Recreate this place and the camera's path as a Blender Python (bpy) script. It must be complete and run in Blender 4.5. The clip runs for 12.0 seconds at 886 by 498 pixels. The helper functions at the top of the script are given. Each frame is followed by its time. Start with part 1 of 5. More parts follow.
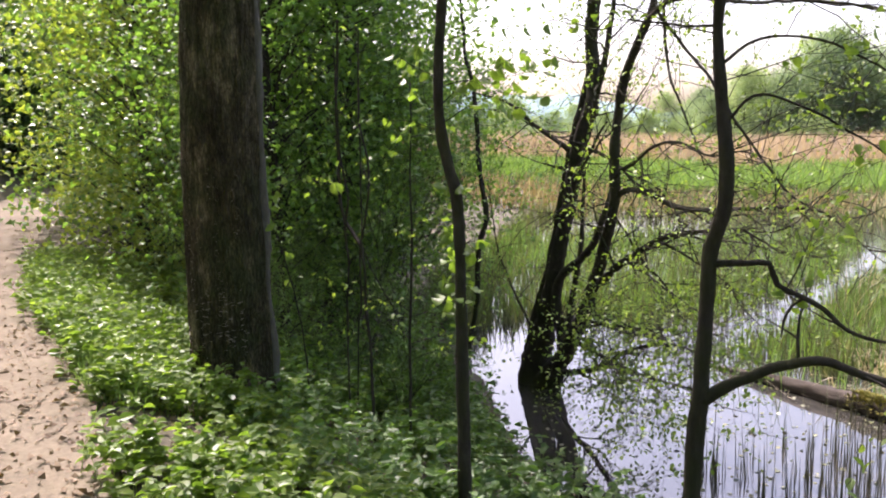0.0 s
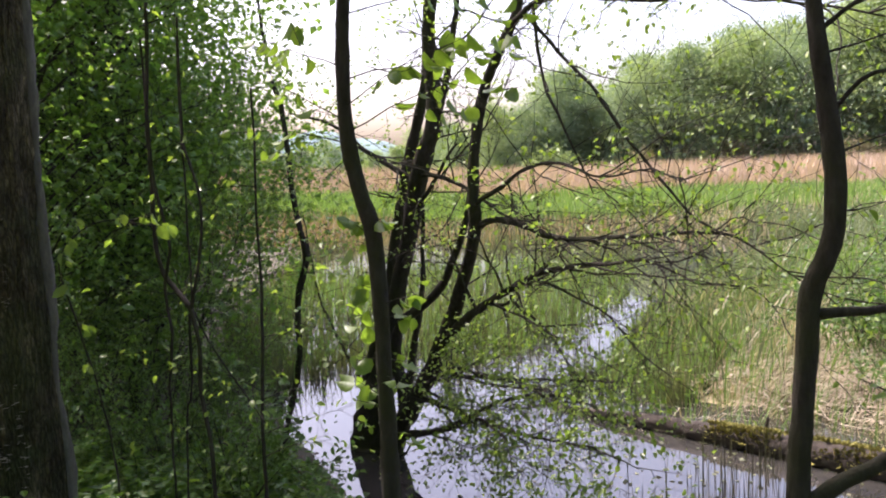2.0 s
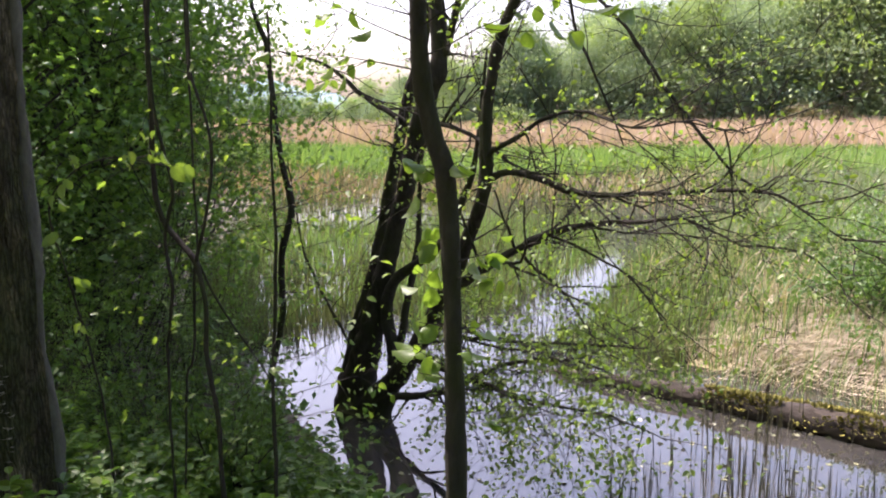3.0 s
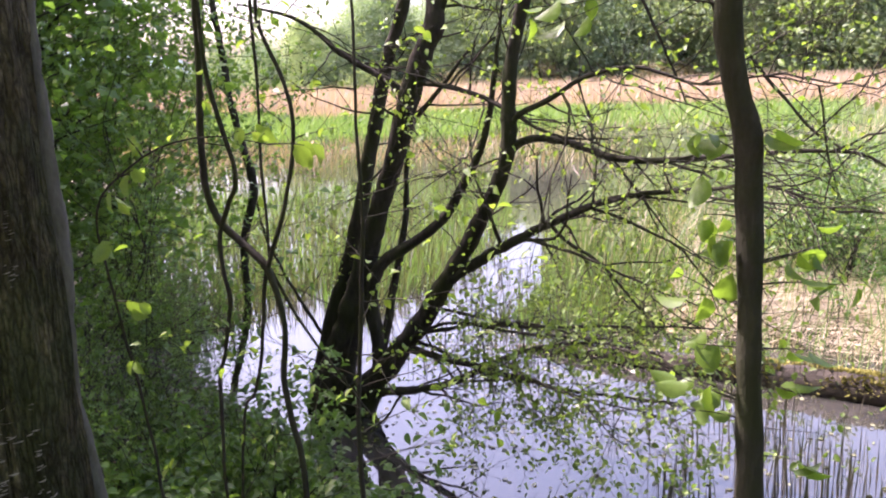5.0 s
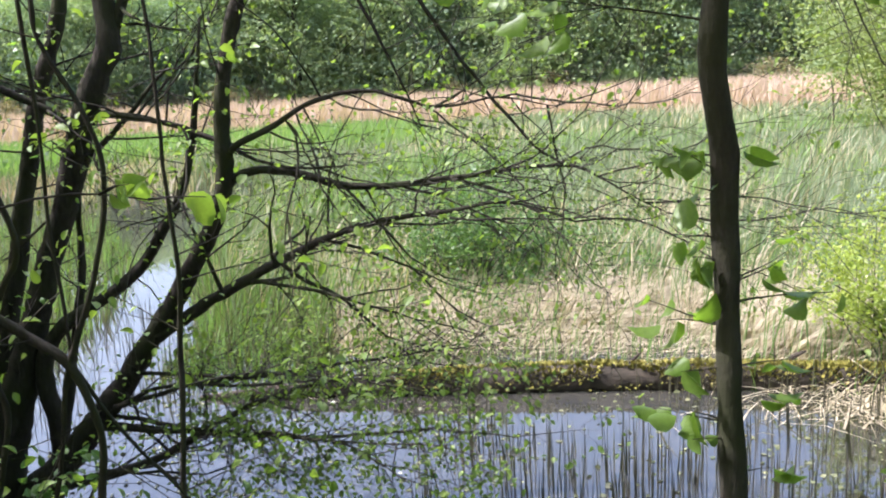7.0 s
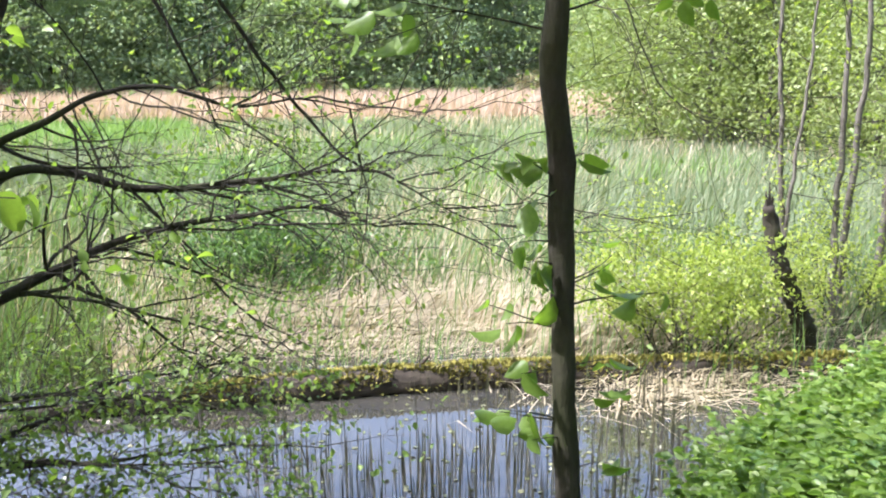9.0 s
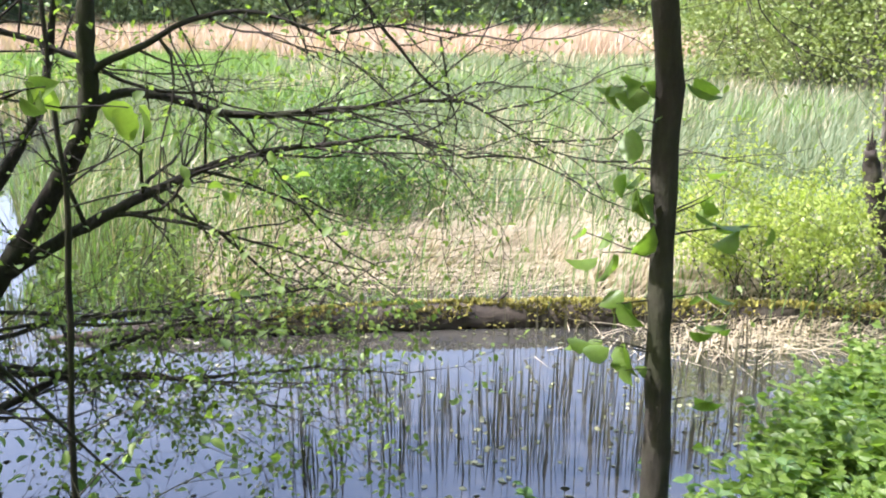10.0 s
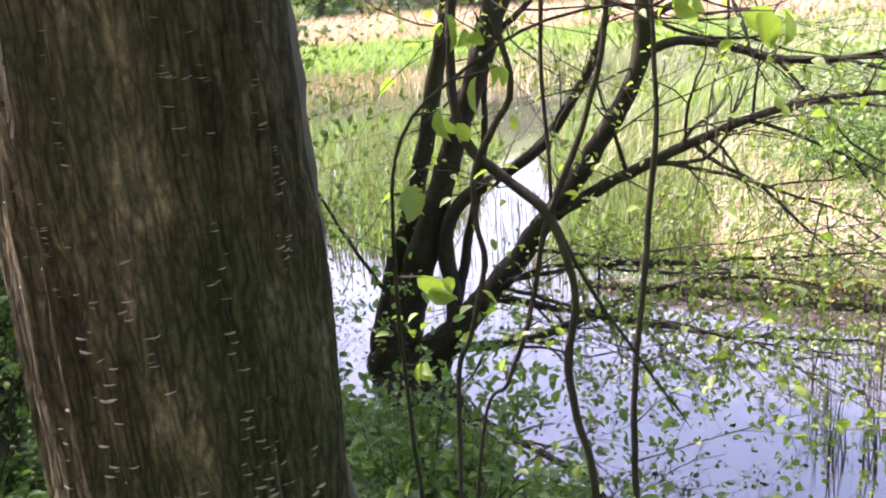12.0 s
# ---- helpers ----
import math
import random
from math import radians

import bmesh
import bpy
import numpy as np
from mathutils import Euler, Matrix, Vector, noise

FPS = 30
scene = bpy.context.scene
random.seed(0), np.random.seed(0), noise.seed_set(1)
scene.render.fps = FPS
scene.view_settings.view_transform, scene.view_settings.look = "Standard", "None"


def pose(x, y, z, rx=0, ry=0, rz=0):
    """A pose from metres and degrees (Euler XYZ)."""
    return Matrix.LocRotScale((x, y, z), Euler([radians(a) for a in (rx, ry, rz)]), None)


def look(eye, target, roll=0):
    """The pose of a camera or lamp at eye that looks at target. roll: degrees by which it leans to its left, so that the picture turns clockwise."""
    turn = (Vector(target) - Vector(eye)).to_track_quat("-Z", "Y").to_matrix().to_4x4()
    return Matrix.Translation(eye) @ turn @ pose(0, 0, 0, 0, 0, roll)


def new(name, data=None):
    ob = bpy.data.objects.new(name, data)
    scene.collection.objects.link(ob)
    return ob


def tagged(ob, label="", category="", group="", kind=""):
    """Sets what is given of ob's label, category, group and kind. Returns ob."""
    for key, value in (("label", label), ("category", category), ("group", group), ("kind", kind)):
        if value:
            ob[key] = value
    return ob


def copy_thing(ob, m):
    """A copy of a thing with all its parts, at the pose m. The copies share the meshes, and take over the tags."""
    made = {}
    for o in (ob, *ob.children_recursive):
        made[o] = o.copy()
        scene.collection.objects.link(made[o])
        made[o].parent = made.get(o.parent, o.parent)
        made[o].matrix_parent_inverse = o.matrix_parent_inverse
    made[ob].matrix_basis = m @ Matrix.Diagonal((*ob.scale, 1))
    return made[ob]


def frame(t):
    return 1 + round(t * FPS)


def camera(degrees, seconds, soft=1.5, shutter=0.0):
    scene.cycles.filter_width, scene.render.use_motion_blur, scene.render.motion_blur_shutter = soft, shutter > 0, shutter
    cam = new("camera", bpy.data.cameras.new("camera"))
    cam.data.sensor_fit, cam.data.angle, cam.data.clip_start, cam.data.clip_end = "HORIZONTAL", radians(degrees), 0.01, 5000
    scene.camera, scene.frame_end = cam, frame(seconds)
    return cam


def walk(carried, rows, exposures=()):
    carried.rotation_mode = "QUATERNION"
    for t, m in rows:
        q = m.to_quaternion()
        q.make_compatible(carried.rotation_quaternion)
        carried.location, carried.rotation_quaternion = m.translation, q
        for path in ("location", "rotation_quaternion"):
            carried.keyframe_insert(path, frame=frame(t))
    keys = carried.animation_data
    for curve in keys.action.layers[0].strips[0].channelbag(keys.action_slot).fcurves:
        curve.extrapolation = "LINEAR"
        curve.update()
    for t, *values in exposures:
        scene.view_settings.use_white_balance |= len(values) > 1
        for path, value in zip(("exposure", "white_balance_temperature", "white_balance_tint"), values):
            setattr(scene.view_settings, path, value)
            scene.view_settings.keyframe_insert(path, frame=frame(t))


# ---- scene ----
cam = camera(55.4, 12.0, soft=2.0)
PATH = [
    (0, (0.853, 0.819, 3.168), (-0.847, 1.839, 2.906), -1.1),
    (0.5, (0.398, 0.843, 3.162), (-1.213, 2.011, 2.96), -2.2),
    (1, (-0.026, 0.961, 3.138), (-1.595, 2.196, 3.016), -3.2),
    (1.5, (-0.405, 0.989, 3.122), (-1.869, 2.345, 2.988), -2.1),
    (2, (-0.805, 1.071, 3.092), (-2.145, 2.544, 2.898), -2.3),
    (2.5, (-1.16, 1.162, 3.081), (-2.453, 2.666, 2.817), -1.5),
    (3, (-1.495, 1.13, 3.035), (-2.735, 2.669, 2.734), -0.6),
    (3.2, (-1.644, 1.123, 3.011), (-2.902, 2.644, 2.687), -0.9),
    (5, (-2.96, 1.135, 3.039), (-3.919, 2.846, 2.649), -1.8),
    (5.5, (-3.271, 1.211, 3.062), (-3.948, 3.061, 2.715), -1.3),
    (6, (-3.633, 1.176, 3.065), (-3.92, 3.126, 2.731), -1.7),
    (6.5, (-3.869, 1.2, 3.091), (-3.947, 3.166, 2.734), -3.3),
    (6.7, (-3.936, 1.229, 3.085), (-4.002, 3.193, 2.71), -3.4),
    (8.3, (-4.211, 1.377, 3.068), (-3.881, 3.32, 2.731), -0.5),
    (8.5, (-4.179, 1.389, 3.07), (-3.791, 3.321, 2.731), -0.7),
    (9, (-4.196, 1.361, 3.071), (-3.699, 3.261, 2.694), -0.5),
    (9.5, (-4.205, 1.376, 3.056), (-3.72, 3.268, 2.623), -0.0),
    (10, (-4.247, 1.383, 3.028), (-3.933, 3.289, 2.511), 0.2),
    (10.5, (-4.321, 1.395, 2.993), (-4.327, 3.302, 2.389), -0.5),
    (11, (-4.414, 1.331, 2.947), (-4.784, 3.203, 2.349), -1.9),
    (11.5, (-4.527, 1.422, 2.905), (-5.201, 3.217, 2.338), -3.2),
    (12, (-4.522, 1.422, 2.909), (-5.314, 3.175, 2.362), -4.3),
]
walk(cam, [(t, look(eye, target, roll)) for t, eye, target, roll in PATH], exposures=[
    (0.0, 1.85, 6400, 26), (1.5, 1.65, 6350, 28), (3.2, 1.9, 6300, 28), (4.8, 2.4, 6250, 38), (5.5, 2.2, 6250, 36), (6.5, 1.95, 5950, 19), (8.3, 2.1, 5800, 14), (10.0, 2.25, 5850, 17), (11.0, 2.55, 6200, 32), (12.0, 2.9, 6300, 36)])

# ---- world and sun ----
SUN_DIR = Vector((-0.78, 0.02, 1.10)).normalized()
world = bpy.data.worlds.new("sky")
scene.world = world
world.use_nodes = True
wn = world.node_tree
sky = wn.nodes.new("ShaderNodeTexSky")
sky.sky_type = "NISHITA"
sky.sun_disc = False
sky.sun_elevation = math.asin(SUN_DIR.z)
sky.sun_rotation = math.atan2(SUN_DIR.x, SUN_DIR.y)
sky.air_density, sky.dust_density, sky.ozone_density = 1.0, 5.5, 1.0
wn.links.new(sky.outputs[0], wn.nodes["Background"].inputs[0])
wn.nodes["Background"].inputs[1].default_value = 0.15
sun_data = bpy.data.lights.new("sun", "SUN")
sun_data.energy, sun_data.angle, sun_data.color = 2.7, radians(0.6), (1.0, 0.96, 0.90)
sun = new("sun", sun_data)
sun.matrix_world = look(SUN_DIR * 60, (0, 0, 0))


# ---- materials ----
def material(name):
    m = bpy.data.materials.new(name)
    m.use_nodes = True
    t = m.node_tree
    t.nodes.clear()
    out = t.nodes.new("ShaderNodeOutputMaterial")
    return m, t, out


def node(t, kind, links=(), **values):
    n = t.nodes.new(kind)
    for key, v in values.items():
        n.inputs[key.replace("_", " ")].default_value = v
    for socket, source in links:
        t.links.new(source, n.inputs[socket])
    return n


def ramp(t, source, stops):
    n = t.nodes.new("ShaderNodeValToRGB")
    e = n.color_ramp.elements
    while len(e) < len(stops):
        e.new(0.5)
    for el, (p, c) in zip(e, stops):
        el.position, el.color = p, (*c, 1)
    t.links.new(source, n.inputs[0])
    return n.outputs[0]


def coords(t, scale=(1, 1, 1)):
    tc = t.nodes.new("ShaderNodeTexCoord")
    mp = t.nodes.new("ShaderNodeMapping")
    mp.inputs["Scale"].default_value = scale
    t.links.new(tc.outputs["Object"], mp.inputs[0])
    return mp.outputs[0]


def noise_fac(t, vec, scale, detail=5, rough=0.6):
    n = t.nodes.new("ShaderNodeTexNoise")
    n.inputs["Scale"].default_value, n.inputs["Detail"].default_value, n.inputs["Roughness"].default_value = scale, detail, rough
    t.links.new(vec, n.inputs["Vector"])
    return n.outputs["Fac"]


def mix_color(t, fac, a, b, mode="MIX"):
    n = t.nodes.new("ShaderNodeMix")
    n.data_type, n.blend_type = "RGBA", mode
    for sock, v in ((0, fac), (6, a), (7, b)):
        if isinstance(v, (int, float)):
            n.inputs[sock].default_value = v
        elif isinstance(v, tuple):
            n.inputs[sock].default_value = (*v, 1)
        else:
            t.links.new(v, n.inputs[sock])
    return n.outputs[2]


def bump(t, height, strength, distance):
    n = t.nodes.new("ShaderNodeBump")
    n.inputs["Strength"].default_value, n.inputs["Distance"].default_value = strength, distance
    t.links.new(height, n.inputs["Height"])
    return n.outputs[0]


def leaf_material(name, dark, mid, light, through_light=0.45, tint=1.5, gloss=0.45):
    """A leaf: each blade its own green, light shining through it."""
    m, t, out = material(name)
    geo = t.nodes.new("ShaderNodeNewGeometry")
    col = ramp(t, geo.outputs["Random Per Island"], [(0.0, dark), (0.5, mid), (1.0, light)])
    grain = noise_fac(t, coords(t), 9.0, 3)
    col = mix_color(t, 0.5, col, mix_color(t, grain, tuple(c * 0.6 for c in mid), tuple(min(c * 1.5, 1) for c in mid)))
    p = node(t, "ShaderNodeBsdfPrincipled", [("Base Color", col)], Roughness=gloss)
    tr_col = mix_color(t, 1.0, col, (1.25 * tint, 1.35 * tint, 0.55 * tint), "MULTIPLY")
    tr = node(t, "ShaderNodeBsdfTranslucent", [("Color", tr_col)])
    mx = node(t, "ShaderNodeMixShader", [(1, p.outputs[0]), (2, tr.outputs[0])])
    mx.inputs[0].default_value = through_light
    t.links.new(mx.outputs[0], out.inputs[0])
    return m


def bark_material(name, dark, light, moss, grain=22, stretch=0.16, moss_at=0.6, depth=0.02):
    m, t, out = material(name)
    v = coords(t, (1, 1, stretch))
    ridges = noise_fac(t, v, grain, 6, 0.65)
    fine = noise_fac(t, coords(t), 60, 4)
    broad = noise_fac(t, coords(t), 2.3, 4)
    col = ramp(t, ridges, [(0.30, dark), (0.55, tuple((a + b) / 2 for a, b in zip(dark, light))), (0.72, light)])
    col = mix_color(t, 0.35, col, mix_color(t, fine, dark, light))
    mossy = ramp(t, broad, [(moss_at - 0.1, (0, 0, 0)), (moss_at + 0.12, (0.75, 0.75, 0.75))])
    col = mix_color(t, mossy, col, moss)
    p = node(t, "ShaderNodeBsdfPrincipled", [("Base Color", col)], Roughness=0.95)
    p.inputs["Specular IOR Level"].default_value = 0.12
    h = t.nodes.new("ShaderNodeMath")
    h.operation = "MULTIPLY_ADD"
    t.links.new(fine, h.inputs[0])
    h.inputs[1].default_value = 0.25
    t.links.new(ridges, h.inputs[2])
    t.links.new(bump(t, h.outputs[0], 0.9, depth), p.inputs["Normal"])
    t.links.new(p.outputs[0], out.inputs[0])
    return m


def speckled(name, stops, scale, scale2, rough=0.95, depth=0.02, stretch=(1, 1, 1)):
    m, t, out = material(name)
    a = noise_fac(t, coords(t, stretch), scale, 6)
    b = noise_fac(t, coords(t, stretch), scale2, 5, 0.7)
    s = t.nodes.new("ShaderNodeMath")
    s.operation = "MULTIPLY_ADD"
    t.links.new(b, s.inputs[0])
    s.inputs[1].default_value = 0.55
    half = t.nodes.new("ShaderNodeMath")
    half.operation = "MULTIPLY"
    t.links.new(a, half.inputs[0])
    half.inputs[1].default_value = 0.45
    t.links.new(half.outputs[0], s.inputs[2])
    p = node(t, "ShaderNodeBsdfPrincipled", [("Base Color", ramp(t, s.outputs[0], stops))], Roughness=rough)
    t.links.new(bump(t, b, 0.8, depth), p.inputs["Normal"])
    t.links.new(p.outputs[0], out.inputs[0])
    return m


def water_material():
    m, t, out = material("pond_water")
    v = coords(t)
    w1 = noise_fac(t, v, 1.1, 2, 0.5)
    w2 = noise_fac(t, v, 7.0, 2, 0.5)
    s = t.nodes.new("ShaderNodeMath")
    s.operation = "MULTIPLY_ADD"
    t.links.new(w2, s.inputs[0])
    s.inputs[1].default_value = 0.12
    t.links.new(w1, s.inputs[2])
    dust = noise_fac(t, v, 1.6, 6, 0.7)
    col = ramp(t, dust, [(0.35, (0.030, 0.030, 0.028)), (0.7, (0.055, 0.050, 0.040))])
    p = node(t, "ShaderNodeBsdfPrincipled", [("Base Color", col)], Roughness=0.02, IOR=1.58)
    p.inputs["Specular IOR Level"].default_value = 1.0
    t.links.new(bump(t, s.outputs[0], 0.05, 0.05), p.inputs["Normal"])
    t.links.new(p.outputs[0], out.inputs[0])
    return m


def furrowed_bark():
    """Long narrow bark plates with dark cracks, brown and green in broad stains."""
    m, t, out = material("bark_old_tree")
    warp = t.nodes.new("ShaderNodeTexNoise")
    warp.inputs["Scale"].default_value = 7.0
    t.links.new(coords(t), warp.inputs["Vector"])
    shift = t.nodes.new("ShaderNodeVectorMath")
    shift.operation = "MULTIPLY_ADD"
    t.links.new(warp.outputs["Color"], shift.inputs[0])
    shift.inputs[1].default_value = (0.030, 0.030, 0.030)
    t.links.new(coords(t, (1, 1, 0.19)), shift.inputs[2])
    plates = t.nodes.new("ShaderNodeTexVoronoi")
    plates.feature = "DISTANCE_TO_EDGE"
    plates.inputs["Scale"].default_value = 52.0
    t.links.new(shift.outputs[0], plates.inputs["Vector"])
    fine = noise_fac(t, coords(t, (1, 1, 0.6)), 75, 7, 0.8)
    broad = noise_fac(t, coords(t, (1, 1, 0.4)), 5.0, 6, 0.7)
    green = noise_fac(t, coords(t), 2.0, 5, 0.65)
    tone = ramp(t, broad, [(0.36, (0.0331, 0.0278, 0.0177)), (0.52, (0.0945, 0.0768, 0.0473)), (0.68, (0.3544, 0.2835, 0.1773))])
    tone = mix_color(t, ramp(t, green, [(0.44, (0, 0, 0)), (0.60, (0.75, 0.75, 0.75))]), tone, (0.062, 0.070, 0.032))
    tone = mix_color(t, 0.65, tone, mix_color(t, 1.0, tone, ramp(t, fine, [(0.3, (0.2, 0.2, 0.2)), (0.7, (2.2, 2.2, 2.2))]), "MULTIPLY"))
    crack = ramp(t, plates.outputs["Distance"], [(0.0, (0.52, 0.52, 0.52)), (0.25, (1, 1, 1))])
    col = mix_color(t, 1.0, tone, crack, "MULTIPLY")
    p = node(t, "ShaderNodeBsdfPrincipled", [("Base Color", col)], Roughness=0.95)
    p.inputs["Specular IOR Level"].default_value = 0.12
    h = t.nodes.new("ShaderNodeMath")
    h.operation = "MULTIPLY_ADD"
    t.links.new(fine, h.inputs[0])
    h.inputs[1].default_value = 0.7
    t.links.new(ramp(t, plates.outputs["Distance"], [(0.0, (0, 0, 0)), (0.3, (1, 1, 1))]), h.inputs[2])
    t.links.new(bump(t, h.outputs[0], 1.0, 0.012), p.inputs["Normal"])
    t.links.new(p.outputs[0], out.inputs[0])
    return m


M_BARK_OLD = furrowed_bark()
M_LEAF_SPRING = leaf_material("leaf_spring", (0.085, 0.138, 0.027), (0.143, 0.212, 0.044), (0.225, 0.279, 0.057), 0.42, 1.45)
M_LEAF_YELLOW = leaf_material("leaf_yellow_green", (0.142, 0.192, 0.034), (0.212, 0.262, 0.046), (0.297, 0.325, 0.066), 0.42, 1.4)
M_LEAF_MID = leaf_material("leaf_woodland", (0.0515, 0.1096, 0.0238), (0.1030, 0.1848, 0.0422), (0.1927, 0.2838, 0.0594), 0.45, 1.6)
# Darker leaf green: shade of bank and wood mixed in; also the dark shrubs' green.
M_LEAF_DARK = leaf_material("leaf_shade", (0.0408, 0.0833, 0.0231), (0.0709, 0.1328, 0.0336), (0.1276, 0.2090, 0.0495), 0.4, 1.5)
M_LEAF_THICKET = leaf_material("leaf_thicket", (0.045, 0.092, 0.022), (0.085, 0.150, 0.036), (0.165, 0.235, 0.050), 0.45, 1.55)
M_LEAF_NEAR = leaf_material("leaf_marsh_side", (0.115, 0.155, 0.050), (0.170, 0.215, 0.072), (0.240, 0.270, 0.098), 0.36, 1.2)
M_LEAF_HERB = leaf_material("leaf_herb", (0.0629, 0.1147, 0.0185), (0.1110, 0.1739, 0.0296), (0.1776, 0.2294, 0.0444), 0.45, 1.6)
# Greens of the far wood, paled and greyed to carry the distance haze.
M_LEAF_FAR_HAZE = leaf_material("leaf_far_wood_haze", (0.154, 0.208, 0.115), (0.215, 0.278, 0.145), (0.294, 0.350, 0.186), 0.4, 1.2, 0.7)
M_LEAF_FAR_HAZE2 = leaf_material("leaf_far_dark_haze", (0.126, 0.183, 0.116), (0.178, 0.245, 0.147), (0.252, 0.319, 0.186), 0.35, 1.1, 0.7)
M_LEAF_RUSSET = leaf_material("leaf_russet", (0.13, 0.11, 0.07), (0.20, 0.17, 0.10), (0.25, 0.24, 0.12), 0.3, 1.2, 0.7)
M_REED_DRY = leaf_material("reed_dry", (0.253, 0.208, 0.137), (0.367, 0.308, 0.218), (0.468, 0.416, 0.319), 0.25, 0.9, 0.6)
M_REED_TAN = leaf_material("reed_tan_far", (0.37, 0.265, 0.20), (0.42, 0.31, 0.24), (0.48, 0.36, 0.285), 0.25, 0.85, 0.7)
M_REED_MIX = leaf_material("reed_mixed", (0.0766, 0.1162, 0.0572), (0.1276, 0.1672, 0.0880), (0.2279, 0.2279, 0.1540), 0.3, 1.0, 0.6)
M_REED_GREEN = leaf_material("reed_green", (0.076, 0.144, 0.043), (0.121, 0.202, 0.060), (0.194, 0.268, 0.100), 0.35, 1.1, 0.6)
M_REED_BRIGHT = leaf_material("reed_bright_green", (0.088, 0.158, 0.042), (0.135, 0.215, 0.060), (0.20, 0.28, 0.095), 0.35, 1.1, 0.6)
M_REED_BROWN = leaf_material("reed_brown", (0.20, 0.15, 0.085), (0.27, 0.20, 0.12), (0.33, 0.27, 0.16), 0.25, 0.9, 0.6)
M_REED_OLIVE = leaf_material("reed_olive", (0.050, 0.062, 0.026), (0.095, 0.110, 0.048), (0.185, 0.175, 0.095), 0.3, 1.0, 0.6)
M_REED_WET = leaf_material("reed_wet", (0.030, 0.027, 0.018), (0.055, 0.050, 0.028), (0.10, 0.105, 0.042), 0.1, 1.0, 0.6)
M_BARK_THIN = bark_material("bark_young", (0.0202, 0.0173, 0.0155), (0.0795, 0.0672, 0.0547), (0.0422, 0.0467, 0.0202), 30, 0.3, 0.52, 0.012)
M_BARK_PALE = bark_material("bark_pale", (0.06, 0.053, 0.045), (0.19, 0.175, 0.15), (0.07, 0.08, 0.04), 26, 0.3, 0.66, 0.006)
M_MOSS = speckled("moss", [(0.3, (0.10, 0.10, 0.02)), (0.5, (0.24, 0.22, 0.04)), (0.7, (0.38, 0.32, 0.08))], 6, 45, 1.0, 0.03)
M_ROT = speckled("rotten_wood", [(0.3, (0.0165, 0.0128, 0.0090)), (0.6, (0.0525, 0.0390, 0.0263))], 5, 30, 0.9, 0.02, (0.3, 1, 1))
M_FUNGUS = speckled("bracket_fungus", [(0.3, (0.26, 0.21, 0.16)), (0.7, (0.55, 0.48, 0.40))], 30, 90, 0.8, 0.004)
M_SOIL = speckled("woodland_soil", [(0.3, (0.035, 0.028, 0.018)), (0.5, (0.07, 0.06, 0.03)), (0.7, (0.11, 0.10, 0.05))], 1.2, 14)
M_TRAIL = speckled("trail_earth", [(0.28, (0.0820, 0.0656, 0.0426)), (0.5, (0.1476, 0.1173, 0.0779)), (0.72, (0.2296, 0.1870, 0.1296))], 1.5, 28, 0.95, 0.015)
M_MARSH = speckled("marsh_floor", [(0.3, (0.16, 0.15, 0.06)), (0.5, (0.28, 0.24, 0.12)), (0.7, (0.38, 0.32, 0.18))], 0.25, 5)
M_LITTER = leaf_material("leaf_litter", (0.0868, 0.0496, 0.0248), (0.1612, 0.1054, 0.0558), (0.2604, 0.1922, 0.1178), 0.1, 0.9, 0.7)
M_PAD = leaf_material("floating_leaf", (0.07, 0.09, 0.035), (0.13, 0.14, 0.06), (0.30, 0.28, 0.15), 0.1, 1.0, 0.4)
M_HAZED_MOUNTAIN = speckled("hazed_far_mountain", [(0.3, (0.10, 0.16, 0.15)), (0.6, (0.17, 0.25, 0.22))], 0.02, 0.09, 1.0, 3.0)
M_WATER = water_material()


# ---- mesh helpers ----
def link_mesh(name, verts, faces, mat, smooth=True):
    me = bpy.data.meshes.new(name)
    me.from_pydata(verts.tolist() if isinstance(verts, np.ndarray) else verts, [], faces)
    me.materials.append(mat)
    if smooth:
        me.polygons.foreach_set("use_smooth", [True] * len(me.polygons))
    me.update()
    return me


def part(name, me, parent=None, label=""):
    ob = new(name, me)
    ob.parent = parent
    loose = name in ("twig_growth", "foliage", "crown", "moss", "stalks", "limb_growth", "branches")
    return tagged(ob, label, kind="stuff" if loose else "")


def thing(name, label, category, place=(0, 0, 0), group="", kind=""):
    ob = new(name)
    ob.empty_display_size = 0.1
    ob.location = place
    return tagged(ob, label, category, group, kind)


def curve_points(nodes, step=0.12):
    """A smooth line through nodes of (x, y, z, radius)."""
    n = np.array(nodes, float)
    n = np.vstack([2 * n[0] - n[1], n, 2 * n[-1] - n[-2]])
    out = []
    for i in range(1, len(n) - 2):
        k = max(2, int(np.linalg.norm(n[i + 1, :3] - n[i, :3]) / step))
        for u in np.arange(k) / k:
            a, b, c, d = n[i - 1], n[i], n[i + 1], n[i + 2]
            out.append(0.5 * (2 * b + (c - a) * u + (2 * a - 5 * b + 4 * c - d) * u * u + (3 * b - 3 * c + d - a) * u ** 3))
    out.append(n[-2])
    out = np.array(out)
    out[:, 3] = np.maximum(out[:, 3], 0.0012)
    return out


